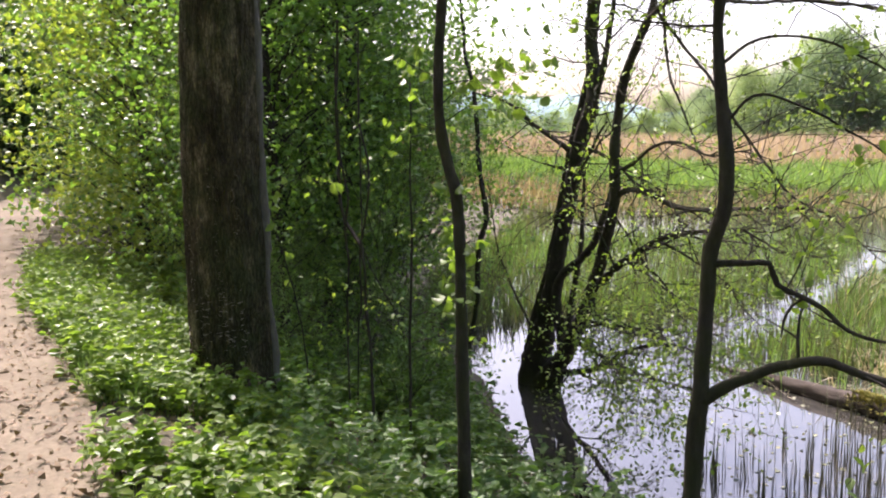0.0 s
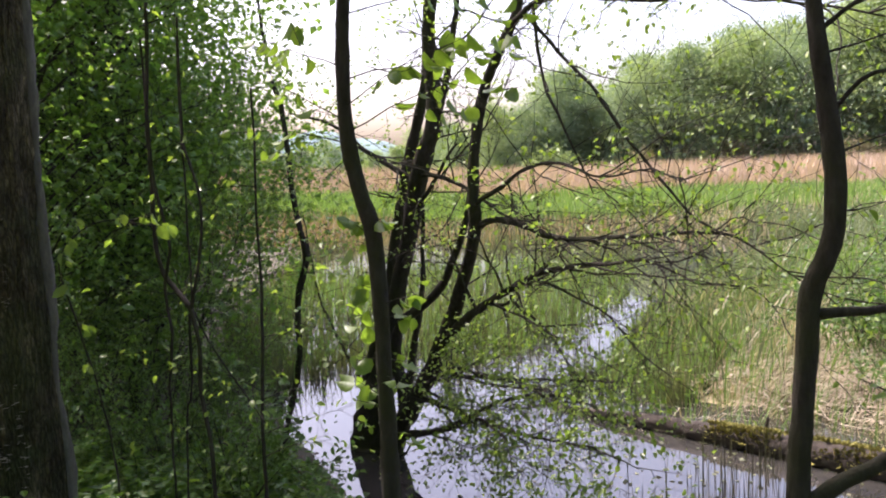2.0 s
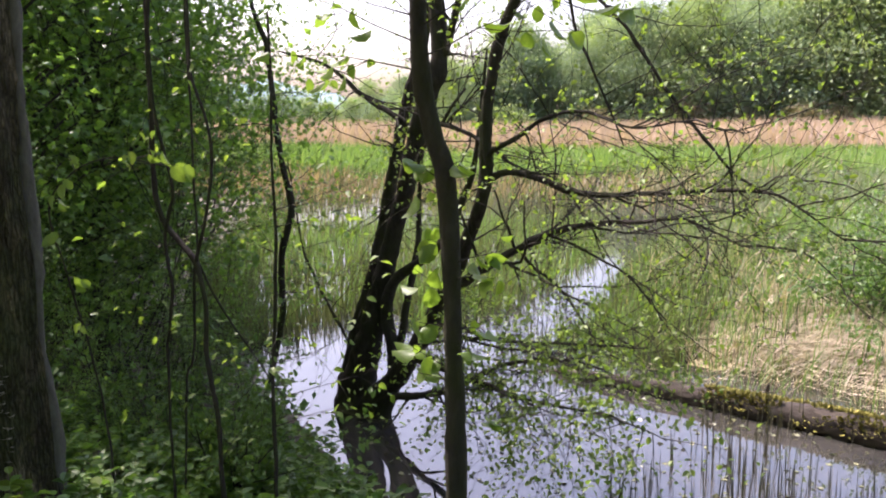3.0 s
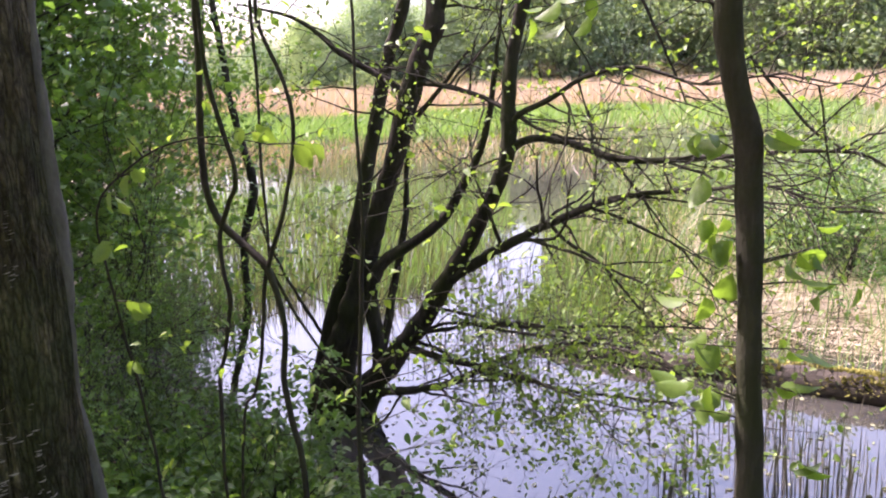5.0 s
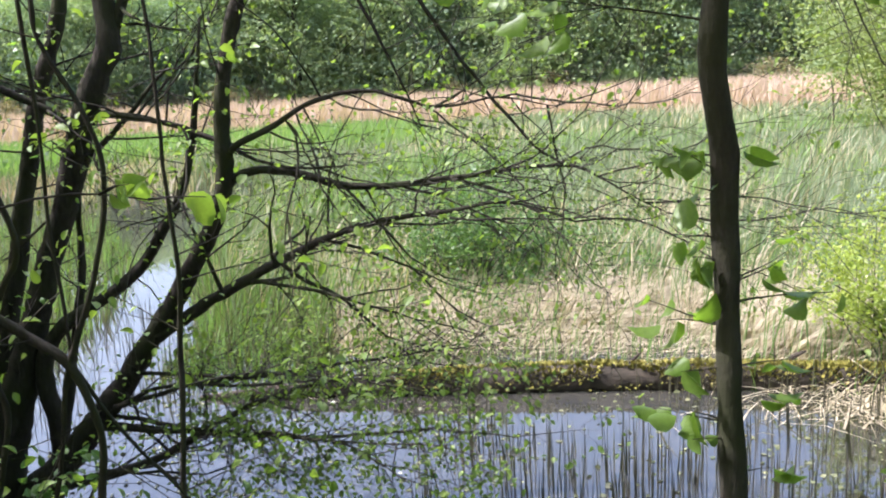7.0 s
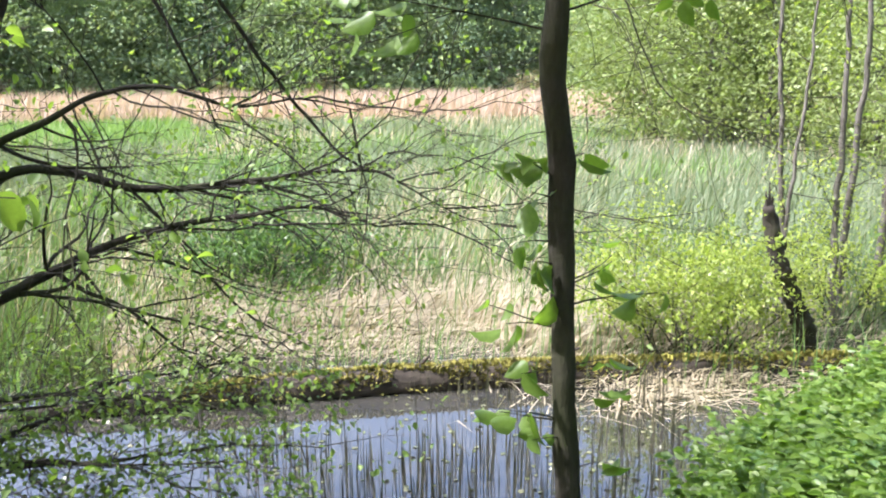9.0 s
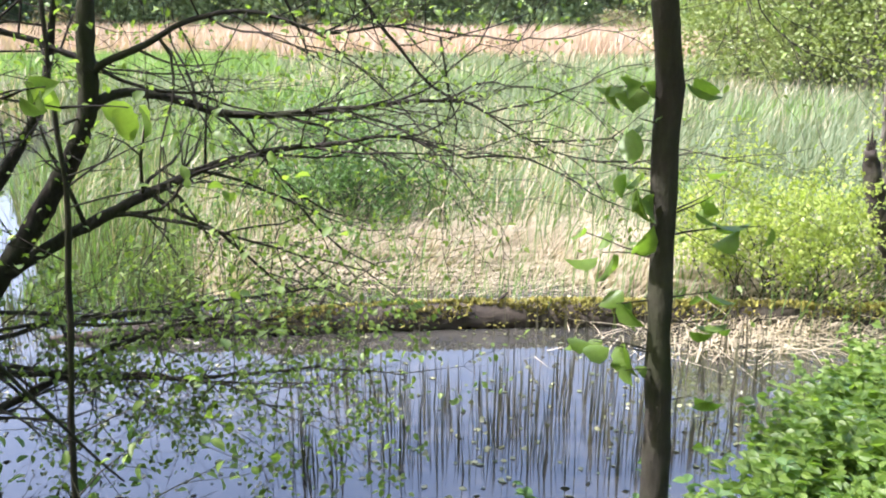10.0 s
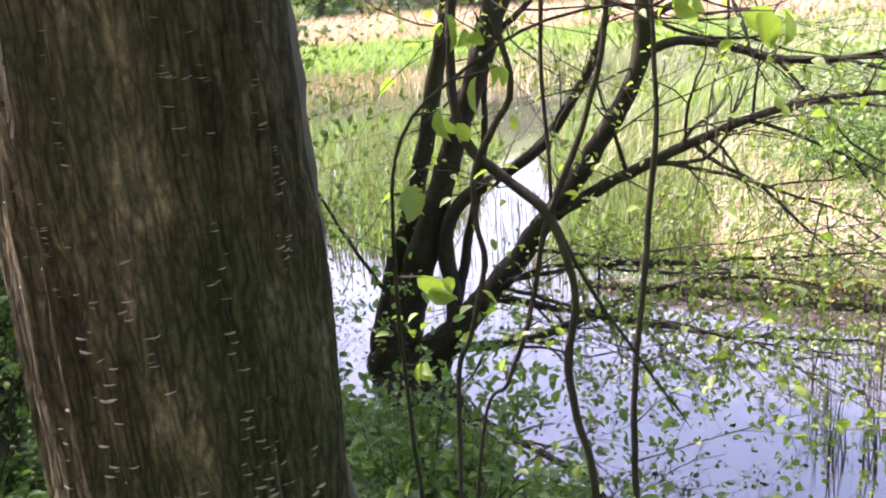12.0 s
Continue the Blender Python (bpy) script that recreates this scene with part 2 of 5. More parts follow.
def crook(pts, amount, seed):
    """Kinks a line, more where it is thin, and leaves its foot in place."""
    out = pts.copy()
    run = np.concatenate([[0], np.cumsum(np.linalg.norm(np.diff(pts[:, :3], axis=0), axis=1))])
    for i, s in enumerate(run):
        for a in range(3):
            w = noise.noise(Vector((s * 2.3, seed * 7.7, a * 5.1))) + 0.5 * noise.noise(Vector((s * 6.5, seed * 3.1, a * 9.3 + 4)))
            out[i, a] += amount * w * min(1.0, s / 0.25)
    bumps = np.array([1 + 0.16 * noise.noise(Vector((s * 9.0, seed * 1.3, 0.5))) for s in run])
    out[:, 3] *= bumps
    return out


class Build:
    """Gathers tubes and blades into one mesh."""

    def __init__(self, seed=0):
        self.v, self.f, self.count, self.rng = [], [], 0, np.random.default_rng(seed)

    def add(self, verts, faces):
        self.v.append(verts)
        self.f.extend([[i + self.count for i in q] for q in faces])
        self.count += len(verts)

    def tube(self, pts, sides=8, rough=0.0, cap=True, lobes=0):
        k = len(pts)
        tang = np.gradient(pts[:, :3], axis=0)
        tang /= np.linalg.norm(tang, axis=1)[:, None] + 1e-9
        ref = np.array([0.0, 0, 1]) if abs(tang[0, 2]) < 0.8 else np.array([1.0, 0, 0])
        side = np.cross(tang, ref)
        side /= np.linalg.norm(side, axis=1)[:, None] + 1e-9
        up = np.cross(side, tang)
        a = np.arange(sides) * 2 * math.pi / sides
        r = pts[:, 3][:, None] * np.ones((k, sides))
        if rough:
            r = r * (1 + rough * self.rng.normal(size=(k, sides)))
        if lobes:
            r = r * (1 + 0.05 * np.sin(a * lobes + 1.0)[None, :] + 0.03 * np.sin(a * (lobes + 2))[None, :])
        v = pts[:, None, :3] + r[..., None] * (np.cos(a)[None, :, None] * side[:, None] + np.sin(a)[None, :, None] * up[:, None])
        f = []
        for i in range(k - 1):
            for j in range(sides):
                j2 = (j + 1) % sides
                f.append([i * sides + j, i * sides + j2, (i + 1) * sides + j2, (i + 1) * sides + j])
        if cap:
            f.append(list(range(sides))[::-1])
            f.append([(k - 1) * sides + j for j in range(sides)])
        self.add(v.reshape(-1, 3), f)

    def leaves(self, places, aim, size, width=0.55, fold=0.18, droop=0.3, fine=True):
        """Leaf blades at places, growing along aim; each with a folded midrib."""
        places, aim = np.asarray(places, float), np.asarray(aim, float)
        n = len(places)
        if not n:
            return
        rng = self.rng
        aim = aim / (np.linalg.norm(aim, axis=1)[:, None] + 1e-9)
        aim[:, 2] -= droop * rng.random(n)
        aim /= np.linalg.norm(aim, axis=1)[:, None] + 1e-9
        upv = np.array([0, 0, 1.0]) + rng.normal(0, 0.45, (n, 3))
        side = np.cross(aim, upv)
        side /= np.linalg.norm(side, axis=1)[:, None] + 1e-9
        nor = np.cross(side, aim)
        L = size * rng.uniform(0.6, 1.25, n)
        if fine:
            shape = [(0, 0, 0), (-0.34, 0.14, 0.7), (0, 0.14, 0.1), (0.34, 0.14, 0.7), (-0.5, 0.42, 1), (0, 0.42, 0), (0.5, 0.42, 1), (-0.36, 0.72, 0.6), (0, 0.72, -0.15), (0.36, 0.72, 0.6), (0, 1, -0.6)]
            faces = [[0, 2, 1], [0, 3, 2], [1, 2, 5, 4], [2, 3, 6, 5], [4, 5, 8, 7], [5, 6, 9, 8], [7, 8, 10], [8, 9, 10]]
        else:
            shape = [(0, 0, 0), (-0.5, 0.45, 1), (0.5, 0.45, 1), (0, 1, -0.3)]
            faces = [[0, 2, 1], [1, 2, 3]]
        s = np.array(shape)
        v = places[:, None] + L[:, None, None] * (s[None, :, 0:1] * width * side[:, None] + s[None, :, 1:2] * aim[:, None] + s[None, :, 2:3] * fold * nor[:, None])
        k = len(shape)
        base = self.count
        self.v.append(v.reshape(-1, 3))
        for i in range(n):
            o = base + i * k
            self.f.extend([[o + q for q in face] for face in faces])
        self.count += n * k

    def blades(self, xy, z, height, width, lean, spread=0.15, bend=0.25):
        """Upright reed blades; lean is the mean tilt (dx, dy) per unit of height."""
        n = len(xy)
        rng = self.rng
        a = rng.uniform(0, math.pi, n)
        w = np.stack([np.cos(a), np.sin(a), np.zeros(n)], 1) * (width * rng.uniform(0.6, 1.4, n))[:, None] / 2
        tilt = np.asarray(lean)[None, :] + rng.normal(0, spread, (n, 2)) if np.ndim(lean) == 1 else lean + rng.normal(0, spread, (n, 2))
        base = np.column_stack([xy, z])
        h = height
        mid = base + np.column_stack([tilt * h[:, None] * 0.45, h * 0.55])
        tip = base + np.column_stack([tilt * h[:, None] * (1 + bend * rng.random((n, 1))), h * (1 - 0.25 * np.minimum(np.abs(tilt).sum(1), 1.5))])
        v = np.stack([base - w, base + w, mid + w * 0.8, mid - w * 0.8, tip], 1)
        o = self.count
        self.v.append(v.reshape(-1, 3))
        for i in range(n):
            b = o + 5 * i
            self.f.append([b, b + 1, b + 2, b + 3])
            self.f.append([b + 3, b + 2, b + 4])
        self.count += 5 * n

    def mesh(self, name, mat, smooth=True):
        return link_mesh(name, np.concatenate(self.v), self.f, mat, smooth)


def grow(wood, sites, start, aim, length, radius, level, rng, spread=0.7, rise=0.12, kids=4, wander=0.25, leafy=1):
    """A branch that wanders and forks; leaf sites gather on the last levels."""
    steps = max(4, int(length / 0.12))
    p, d = np.array(start, float), np.array(aim, float) / np.linalg.norm(aim)
    nodes = [(*p, radius)]
    marks = []
    for i in range(steps):
        d = d + rng.normal(0, wander, 3) * 0.35
        d[2] += rise * 0.25
        d /= np.linalg.norm(d)
        p = p + d * length / steps
        r = radius * (1 - 0.8 * (i + 1) / steps)
        nodes.append((*p, max(r, 0.0015)))
        marks.append((p.copy(), d.copy(), r))
    wood.tube(np.array(nodes), 6 if radius > 0.012 else (4 if radius > 0.004 else 3), cap=False)
    if level <= leafy:
        for q, e, r in marks[len(marks) // 3:]:
            sites.append((q, e))
    if level > 0:
        for k in range(kids):
            q, e, r = marks[int((0.25 + 0.7 * (k + rng.random()) / kids) * (len(marks) - 1))]
            turn = rng.normal(0, 1, 3)
            turn -= turn.dot(e) * e
            turn /= np.linalg.norm(turn)
            grow(wood, sites, q, e + spread * turn * rng.uniform(0.7, 1.4), length * rng.uniform(0.4, 0.65), max(r * 0.7, 0.0018), level - 1, rng, spread, rise, max(2, kids - 1), wander, leafy)


def leaf_on(build, sites, per, size, scatter=0.05, width=0.55, fine=True, droop=0.3):
    rng = build.rng
    if not sites:
        return
    q = np.array([s[0] for s in sites]).repeat(per, 0)
    e = np.array([s[1] for s in sites]).repeat(per, 0)
    build.leaves(q + rng.normal(0, scatter, q.shape), e * 0.5 + rng.normal(0, 0.7, e.shape), size, width, fine=fine, droop=droop)


# ---- lie of the land ----
EDGE_X = [-90, -40, -31, -14.7, -8.1, -5.6, -3.6, 0, 6, 20, 90]
EDGE_Y = [34, 9.5, 5.7, 1.95, 1.60, 1.60, 1.50, 1.28, 0.9, 0.6, 0]
SHORE_X = [-120, -60, -25, -14, -10, -8.6, -7.8, -7.0, -6.3, -5.3, -4.4, -3.0, -1.5, -0.4, 1.8, 6, 15, 40, 90]
SHORE_Y = [150, 75, 21, 10.6, 7.7, 7.0, 6.7, 6.3, 5.95, 5.5, 5.4, 5.4, 5.9, 6.9, 8.0, 9.6, 12, 20, 40]
MARSH_X = [-160, -60, -30, -14.5, -11.1, -10.5, -9.1, -7.8, -5.5, -2.0, 1.0, 4, 90]
MARSH_Y = [160, 70, 48, 33, 31, 26, 17, 13.5, 10.9, 10.0, 9.6, 9.5, 20]


CHANNEL_Y = [12, 13.5, 16, 17.7, 20, 21.5, 24, 27, 29.5, 30.5]
CHANNEL_MID = [-8.3, -8.6, -9.5, -10.0, -10.9, -11.1, -11.9, -12.3, -12.9, -13.0]
CHANNEL_HALF = [0.8, 0.6, 0.45, 0.4, 0.8, 1.2, 2.0, 2.5, 2.4, 0.0]


def trail_edge(x):
    return np.interp(x, EDGE_X, EDGE_Y)


def shore(x):
    return np.interp(x, SHORE_X, SHORE_Y)


def marsh_front(x):
    return np.interp(x, MARSH_X, MARSH_Y)


def land(x, y):
    """Height of the ground; the pond lies at 0."""
    x, y = np.asarray(x, float), np.asarray(y, float)
    e, s, m = trail_edge(x), shore(x), marsh_front(x)
    u = np.clip((y - e) / np.maximum(s - e, 0.5), 0, 1)
    bank = 1.47 * (1 - u) ** 1.05 + 0.10 * np.sin(x * 1.7) * np.sin(y * 2.1 + x) * u * (1 - u) * 2
    back = 1.47 + 0.16 * np.clip(e - 2.5 - y, 0, 14) + 0.06 * np.sin(x * 0.9 + y * 0.7) * np.clip(e - 2.5 - y, 0, 1)
    z = np.where(y < e, back, bank)
    bed = -0.55 * np.clip((y - s) / 0.8, 0, 1)
    z = np.where(y > s, bed, z)
    m = m + 0.8 * np.sin(x * 1.1 + 0.4 * y) + 0.5 * np.sin(x * 2.7)
    marsh = -0.55 + 0.56 * np.clip((y - m) / 2.6 + 0.5, 0, 1) + 0.02 * np.sin(x * 1.3) * np.sin(y * 1.1)
    z = np.where(y > np.maximum(m, s), np.maximum(marsh, bed), z)
    in_channel = np.abs(x - np.interp(y, CHANNEL_Y, CHANNEL_MID)) < np.interp(y, CHANNEL_Y, CHANNEL_HALF) + 0.2
    z = np.where(in_channel & (y > np.maximum(s, 11)) & (y < 31), np.minimum(z, -0.4), z)
    far = np.hypot(x + 4, y - 1)
    return z + 0.13 * np.clip(far - 128, 0, 130) * (y > 30) * np.clip((x + 95) / 50, 0, 1)


def grid_mesh(name, xs, ys, height, mat, keep=None):
    X, Y = np.meshgrid(xs, ys)
    Zz = height(X, Y)
    v = np.column_stack([X.ravel(), Y.ravel(), Zz.ravel()])
    nx = len(xs)
    f = []
    for j in range(len(ys) - 1):
        for i in range(nx - 1):
            if keep is None or keep(0.5 * (xs[i] + xs[i + 1]), 0.5 * (ys[j] + ys[j + 1])):
                f.append([j * nx + i, j * nx + i + 1, (j + 1) * nx + i + 1, (j + 1) * nx + i])
    return link_mesh(name, v, f, mat)


xs = np.concatenate([[-3000, -900, -400, -220], np.arange(-160, -30, 5), np.arange(-30, 14, 0.35), np.arange(14, 90, 4), [120, 200, 400, 900, 3000]])
ys = np.concatenate([[-3000, -600, -150, -60], np.arange(-30, -4, 2), np.arange(-4, 20, 0.3), np.arange(20, 60, 2), np.arange(60, 300, 10), [400, 900, 3000]])
ground_me = grid_mesh("ground", xs, ys, land, M_SOIL)
ground_me.materials.append(M_MARSH)

for poly in ground_me.polygons:
    c = poly.center
    poly.material_index = 1 if c.y > shore(c.x) + 1.5 and math.hypot(c.x + 4, c.y - 1) < 126 else 0
ground = tagged(new("ground", ground_me), "dark woodland soil sloping down to a marsh", "ground", kind="structure")

trail_x = np.arange(-34, 26, 0.25)
trail_v, trail_f = [], []
for i, tx in enumerate(trail_x):
    for j in range(11):
        wob = 0.10 * math.sin(tx * 1.9) + 0.06 * math.sin(tx * 4.3)
        ty = float(trail_edge(tx)) - 2.5 + (2.58 + wob) * j / 10
        trail_v.append((tx, ty, float(land(tx, ty)) + 0.012 + 0.012 * math.sin(tx * 2.7 + j) * math.sin(j * 1.3)))
for i in range(len(trail_x) - 1):
    for j in range(10):
        a = i * 11 + j
        trail_f.append([a, a + 11, a + 12, a + 1])
tagged(new("path", link_mesh("path", trail_v, trail_f, M_TRAIL)), "bare earth footpath strewn with dry leaf bits", "path", kind="structure")

water_me = link_mesh("water", np.array([(-260, 0.0, 0), (120, 0, 0), (120, 130, 0), (-260, 130, 0)], float), [[0, 1, 2, 3]], M_WATER)
tagged(new("water", water_me), "still pond water mirroring the pale sky", "water", kind="structure")

# far wooded mountain, its distance haze mixed into the blue-green colour
mv, mf = [], []
for i in range(61):
    az = radians(26 + 70 * i / 60)
    top = 30 + 75 * math.exp(-((i - 34) / 16.0) ** 2) + 8 * math.sin(i * 0.7) + 5 * math.sin(i * 1.9)
    for j, (dist, hgt) in enumerate([(1300, -5), (1380, 0.45), (1460, 0.8), (1560, 1.0), (1700, 0.9)]):
        mv.append((-math.sin(az) * dist, math.cos(az) * dist, hgt * top if j else -5))
for i in range(60):
    for j in range(4):
        a = i * 5 + j
        mf.append([a, a + 5, a + 6, a + 1])
tagged(new("backdrop", link_mesh("backdrop", mv, mf, M_HAZED_MOUNTAIN)), "hazy blue-green wooded mountain far away", "mountain", kind="structure")


# ---- the large old tree beside the path ----
def old_tree(place):
    x, y, z0 = place
    tree = thing("large_tree", "large old tree with dark furrowed bark dotted with small bracket fungi", "tree", place)
    rng = np.random.default_rng(5)
    nodes = [(0, 0, -0.3, 0.43), (0, 0, 0.05, 0.365), (0, 0, 0.5, 0.330), (0.0, 0, 1.2, 0.318), (0.0, 0.0, 2.2, 0.306), (0.02, 0.05, 4, 0.285), (0.1, 0.1, 7, 0.22), (0.2, 0.2, 11, 0.10)]
    pts = curve_points(nodes, 0.045)
    k, sides = len(pts), 168
    a = np.arange(sides) * 2 * math.pi / sides
    v = np.zeros((k, sides, 3))
    for i in range(k):
        for j in range(sides):
            q = Vector((math.cos(a[j]), math.sin(a[j]), pts[i, 2]))
            warp = 0.5 * noise.noise(Vector((q.x * 2, q.y * 2, q.z * 1.1)))
            ridge = abs(noise.noise(Vector((q.x * 8.5 + warp, q.y * 8.5 + warp, q.z * 1.3))))
            fine_ridge = abs(noise.noise(Vector((q.x * 17, q.y * 17 + warp, q.z * 2.6 + 9))))
            r = pts[i, 3] * (1 + 0.04 * noise.noise(q * 1.3) + 0.045 * math.sin(3 * a[j] + 0.5) * math.exp(-pts[i, 2] * 0.8)) - 0.012 + 0.055 * min(ridge, 0.32) + 0.018 * fine_ridge
            v[i, j] = (pts[i, 0] + r * math.cos(a[j]), pts[i, 1] + r * math.sin(a[j]), pts[i, 2])
    f = [[i * sides + j, i * sides + (j + 1) % sides, (i + 1) * sides + (j + 1) % sides, (i + 1) * sides + j] for i in range(k - 1) for j in range(sides)]
    part("trunk", link_mesh("trunk", v.reshape(-1, 3), f, M_BARK_OLD), tree)
    # pale strip of old bark running down one flank
    strip = Build(6)
    az = radians(52)
    sp = [(0.335 * math.cos(az) - (0.0 if h < 1 else 0.03) * math.cos(az), 0.335 * math.sin(az) - (0.0 if h < 1 else 0.03) * math.sin(az), h, 0.04 + 0.012 * math.sin(h * 5)) for h in np.arange(0.2, 4.2, 0.4)]
    strip.tube(curve_points(sp, 0.06), 10, 0.10)
    part("bark_ridge", strip.mesh("bark_ridge", M_BARK_PALE), tree, "paler weathered ridge of bark")
    # Limbs and crown lie above the view; added to shade bank and thicket.
    wood, sites = Build(8), []
    for i in range(11):
        h = 5.6 + i * 0.45
        ang = rng.uniform(0, 6.28)
        grow(wood, sites, (0.1, 0.1, h), (math.cos(ang), math.sin(ang), 0.5), rng.uniform(3.0, 5.2), 0.06, 2, rng, 0.8, 0.06, 5, 0.2)
    part("limb_growth", wood.mesh("limb_growth", M_BARK_OLD), tree)
    lv = Build(9)
    leaf_on(lv, sites, 3, 0.14, 0.16, 0.62, False)
    part("crown", lv.mesh("crown", M_LEAF_MID, False), tree, "high fresh green leafy crown, unseen, added for its shade")
    # bracket fungi: small half-round shelves
    shelf_v, shelf_f = [(0, 0, 0.004)], []
    n = 9
    for i in range(n):
        ang = -math.pi / 2 + math.pi * i / (n - 1)
        shelf_v.append((0.6 * math.cos(ang) * 1.0, math.sin(ang), 0.05))
    shelf_v.append((0, 0, -0.18))
    for i in range(1, n):
        shelf_f += [[0, i, i + 1], [n + 1, i + 1, i]]
    shelf = link_mesh("shelf_fungus", np.array(shelf_v), shelf_f, M_FUNGUS)
    spots = []
    for i in range(40):
        ang0, h0 = rng.uniform(-105, 0), 0.65 + 1.35 * rng.random() ** 1.7
        n_here = int(rng.integers(4, 15))
        spots += [(ang0 + rng.normal(0, 1.6), h0 + rng.normal(0, 0.022) * n_here * 0.5) for _ in range(n_here)]
    for ang, h in spots:
        ang = radians(ang)
        r = np.interp(h, pts[:, 2], pts[:, 3]) + 0.008
        ob = part("shelf_fungus", shelf, tree)
        s = rng.uniform(0.0032, 0.0088) * (1.3 if h < 1.0 else 1)
        ob.matrix_basis = pose(r * math.cos(ang), r * math.sin(ang), h, rng.normal(0, 8), rng.normal(8, 8), math.degrees(ang)) @ Matrix.Diagonal((s * 1.6, s * 1.6, s * 1.4, 1))
    return tree


T_AT = (-5.80, 2.80)
old_tree((*T_AT, float(land(*T_AT)) - 0.05))


# ---- saplings on the bank ----
def sapling(name, label, nodes, seed, tufts, leaf_size, leaf_mat, limbs=(), crown=0.0, kink=0.012, singly=0):
    base = nodes[0]
    tree = thing(name, label, "tree", base[:3])
    rel = [(a - base[0], c - base[1], e - base[2], r) for a, c, e, r in nodes]
    b = Build(seed)
    line = crook(curve_points(rel, 0.05), kink, seed)
    b.tube(line, 14, 0.025)
    part("stem", b.mesh("stem", M_BARK_THIN), tree)
    rng = np.random.default_rng(seed)
    sites = []
    wood = Build(seed + 1)
    for limb in limbs:
        lp = crook(curve_points([(a - base[0], c - base[1], e - base[2], r) for a, c, e, r in limb], 0.04), 0.03, seed + len(limb))
        one = Build(seed + 3)
        one.tube(lp, 8, 0.04)
        part("branch", one.mesh("branch", M_BARK_THIN), tree)
        for q in lp[len(lp) // 3::6]:
            turn = rng.normal(0, 1, 3)
            grow(wood, sites, q[:3], turn + (0, 0, 0.4), rng.uniform(0.25, 0.6), max(q[3] * 0.5, 0.003), 1, rng, 0.8, 0.05, 3, 0.3)
    for h, ang, ln in tufts:
        i = int(np.argmin(np.abs(line[:, 2] - (h - base[2]))))
        grow(wood, sites, line[i, :3], (math.cos(radians(ang)), math.sin(radians(ang)), 0.25), ln, 0.004, 0 if ln < 0.3 else 1, rng, 0.7, 0.0, 3, 0.3)
    # Crown above the view, added to throw shade on bank and old trunk.
    if crown:
        top = Build(seed + 5)
        tw, ts = Build(seed + 6), []
        for q in line[line[:, 2] > 4.6 - base[2]][::4]:
            turn = rng.normal(0, 1, 3) * (1, 1, 0.3)
            grow(tw, ts, q[:3], turn + (0, 0, 0.35), rng.uniform(0.8, crown), 0.010, 2, rng, 0.8, 0.1, 4, 0.25)
        leaf_on(top, ts, 8, 0.085, 0.16, 0.62, False)
        part("limb_growth", tw.mesh("limb_growth", M_BARK_THIN), tree)
        part("crown", top.mesh("crown", M_LEAF_MID, False), tree, "unseen leafy crown added high up to shade the bank")
    if wood.v:
        part("twig_growth", wood.mesh("twig_growth", M_BARK_THIN), tree)
        if singly:
            blade = Build(seed + 2)
            blade.leaves([(0, 0, 0)], [(1, 0, 0.0)], 1.0, 0.66, 0.2, 0.0)
            blade_me = blade.mesh("leaf", leaf_mat)
            for q, e in sites[::singly]:
                aim = Vector(e * 0.5 + rng.normal(0, 0.45, 3) - (0, 0, 0.55)).normalized()
                leaf = part("leaf", blade_me, tree)
                size = leaf_size * rng.uniform(0.7, 1.3)
                leaf.matrix_basis = Matrix.Translation(Vector(q + rng.normal(0, 0.012, 3))) @ aim.to_track_quat("X", "Z").to_matrix().to_4x4() @ pose(0, 0, 0, rng.normal(0, 25), 0, 0) @ Matrix.Scale(size, 4)
            return tree
        lv = Build(seed + 2)
        leaf_on(lv, sites, 1, leaf_size, 0.015, 0.62)
        part("foliage", lv.mesh("foliage", leaf_mat), tree, "fresh green leaves")
    return tree


def on_land(x, y, sink=0.06):
    return float(land(x, y)) - sink


sapling("sapling", "slender dark sapling with a kinked stem and leafy sprouts", [
    (-3.28, 3.42, on_land(-3.28, 3.42), 0.042), (-3.290, 3.425, 1.5, 0.040), (-3.295, 3.43, 1.94, 0.0385), (-3.308, 3.435, 2.24, 0.0355), (-3.316, 3.438, 2.48, 0.0345), (-3.326, 3.436, 2.71, 0.0345),
    (-3.335, 3.42, 2.873, 0.0365), (-3.358, 3.40, 2.96, 0.0350), (-3.380, 3.385, 3.075, 0.0335), (-3.383, 3.362, 3.2, 0.0325), (-3.376, 3.348, 3.4, 0.0310), (-3.37, 3.355, 3.67, 0.0295), (-3.36, 3.375, 4.05, 0.0280), (-3.3, 3.5, 6.4, 0.0211), (-3.3, 4.0, 8.6, 0.0084)],
    21, [(2.86, 175, 0.14), (2.84, 200, 0.12), (2.80, 190, 0.10), (2.86, 10, 0.07), (2.66, 180, 0.12), (2.62, 200, 0.10), (2.54, 0, 0.16), (2.52, 20, 0.22), (2.50, -10, 0.26), (2.42, 185, 0.22), (2.40, 170, 0.16), (2.28, 180, 0.14), (2.29, 0, 0.16), (2.26, -20, 0.12), (2.16, 185, 0.20), (2.13, 170, 0.22), (2.10, 200, 0.14), (2.0, 10, 0.12),
         (3.22, 175, 0.5), (3.3, 160, 0.7), (3.26, 10, 0.6), (3.35, -20, 0.6), (3.45, 10, 0.7), (3.5, 170, 0.6), (3.7, 60, 0.8)],
    0.078, M_LEAF_HERB, crown=1.7, kink=0.005, singly=1)
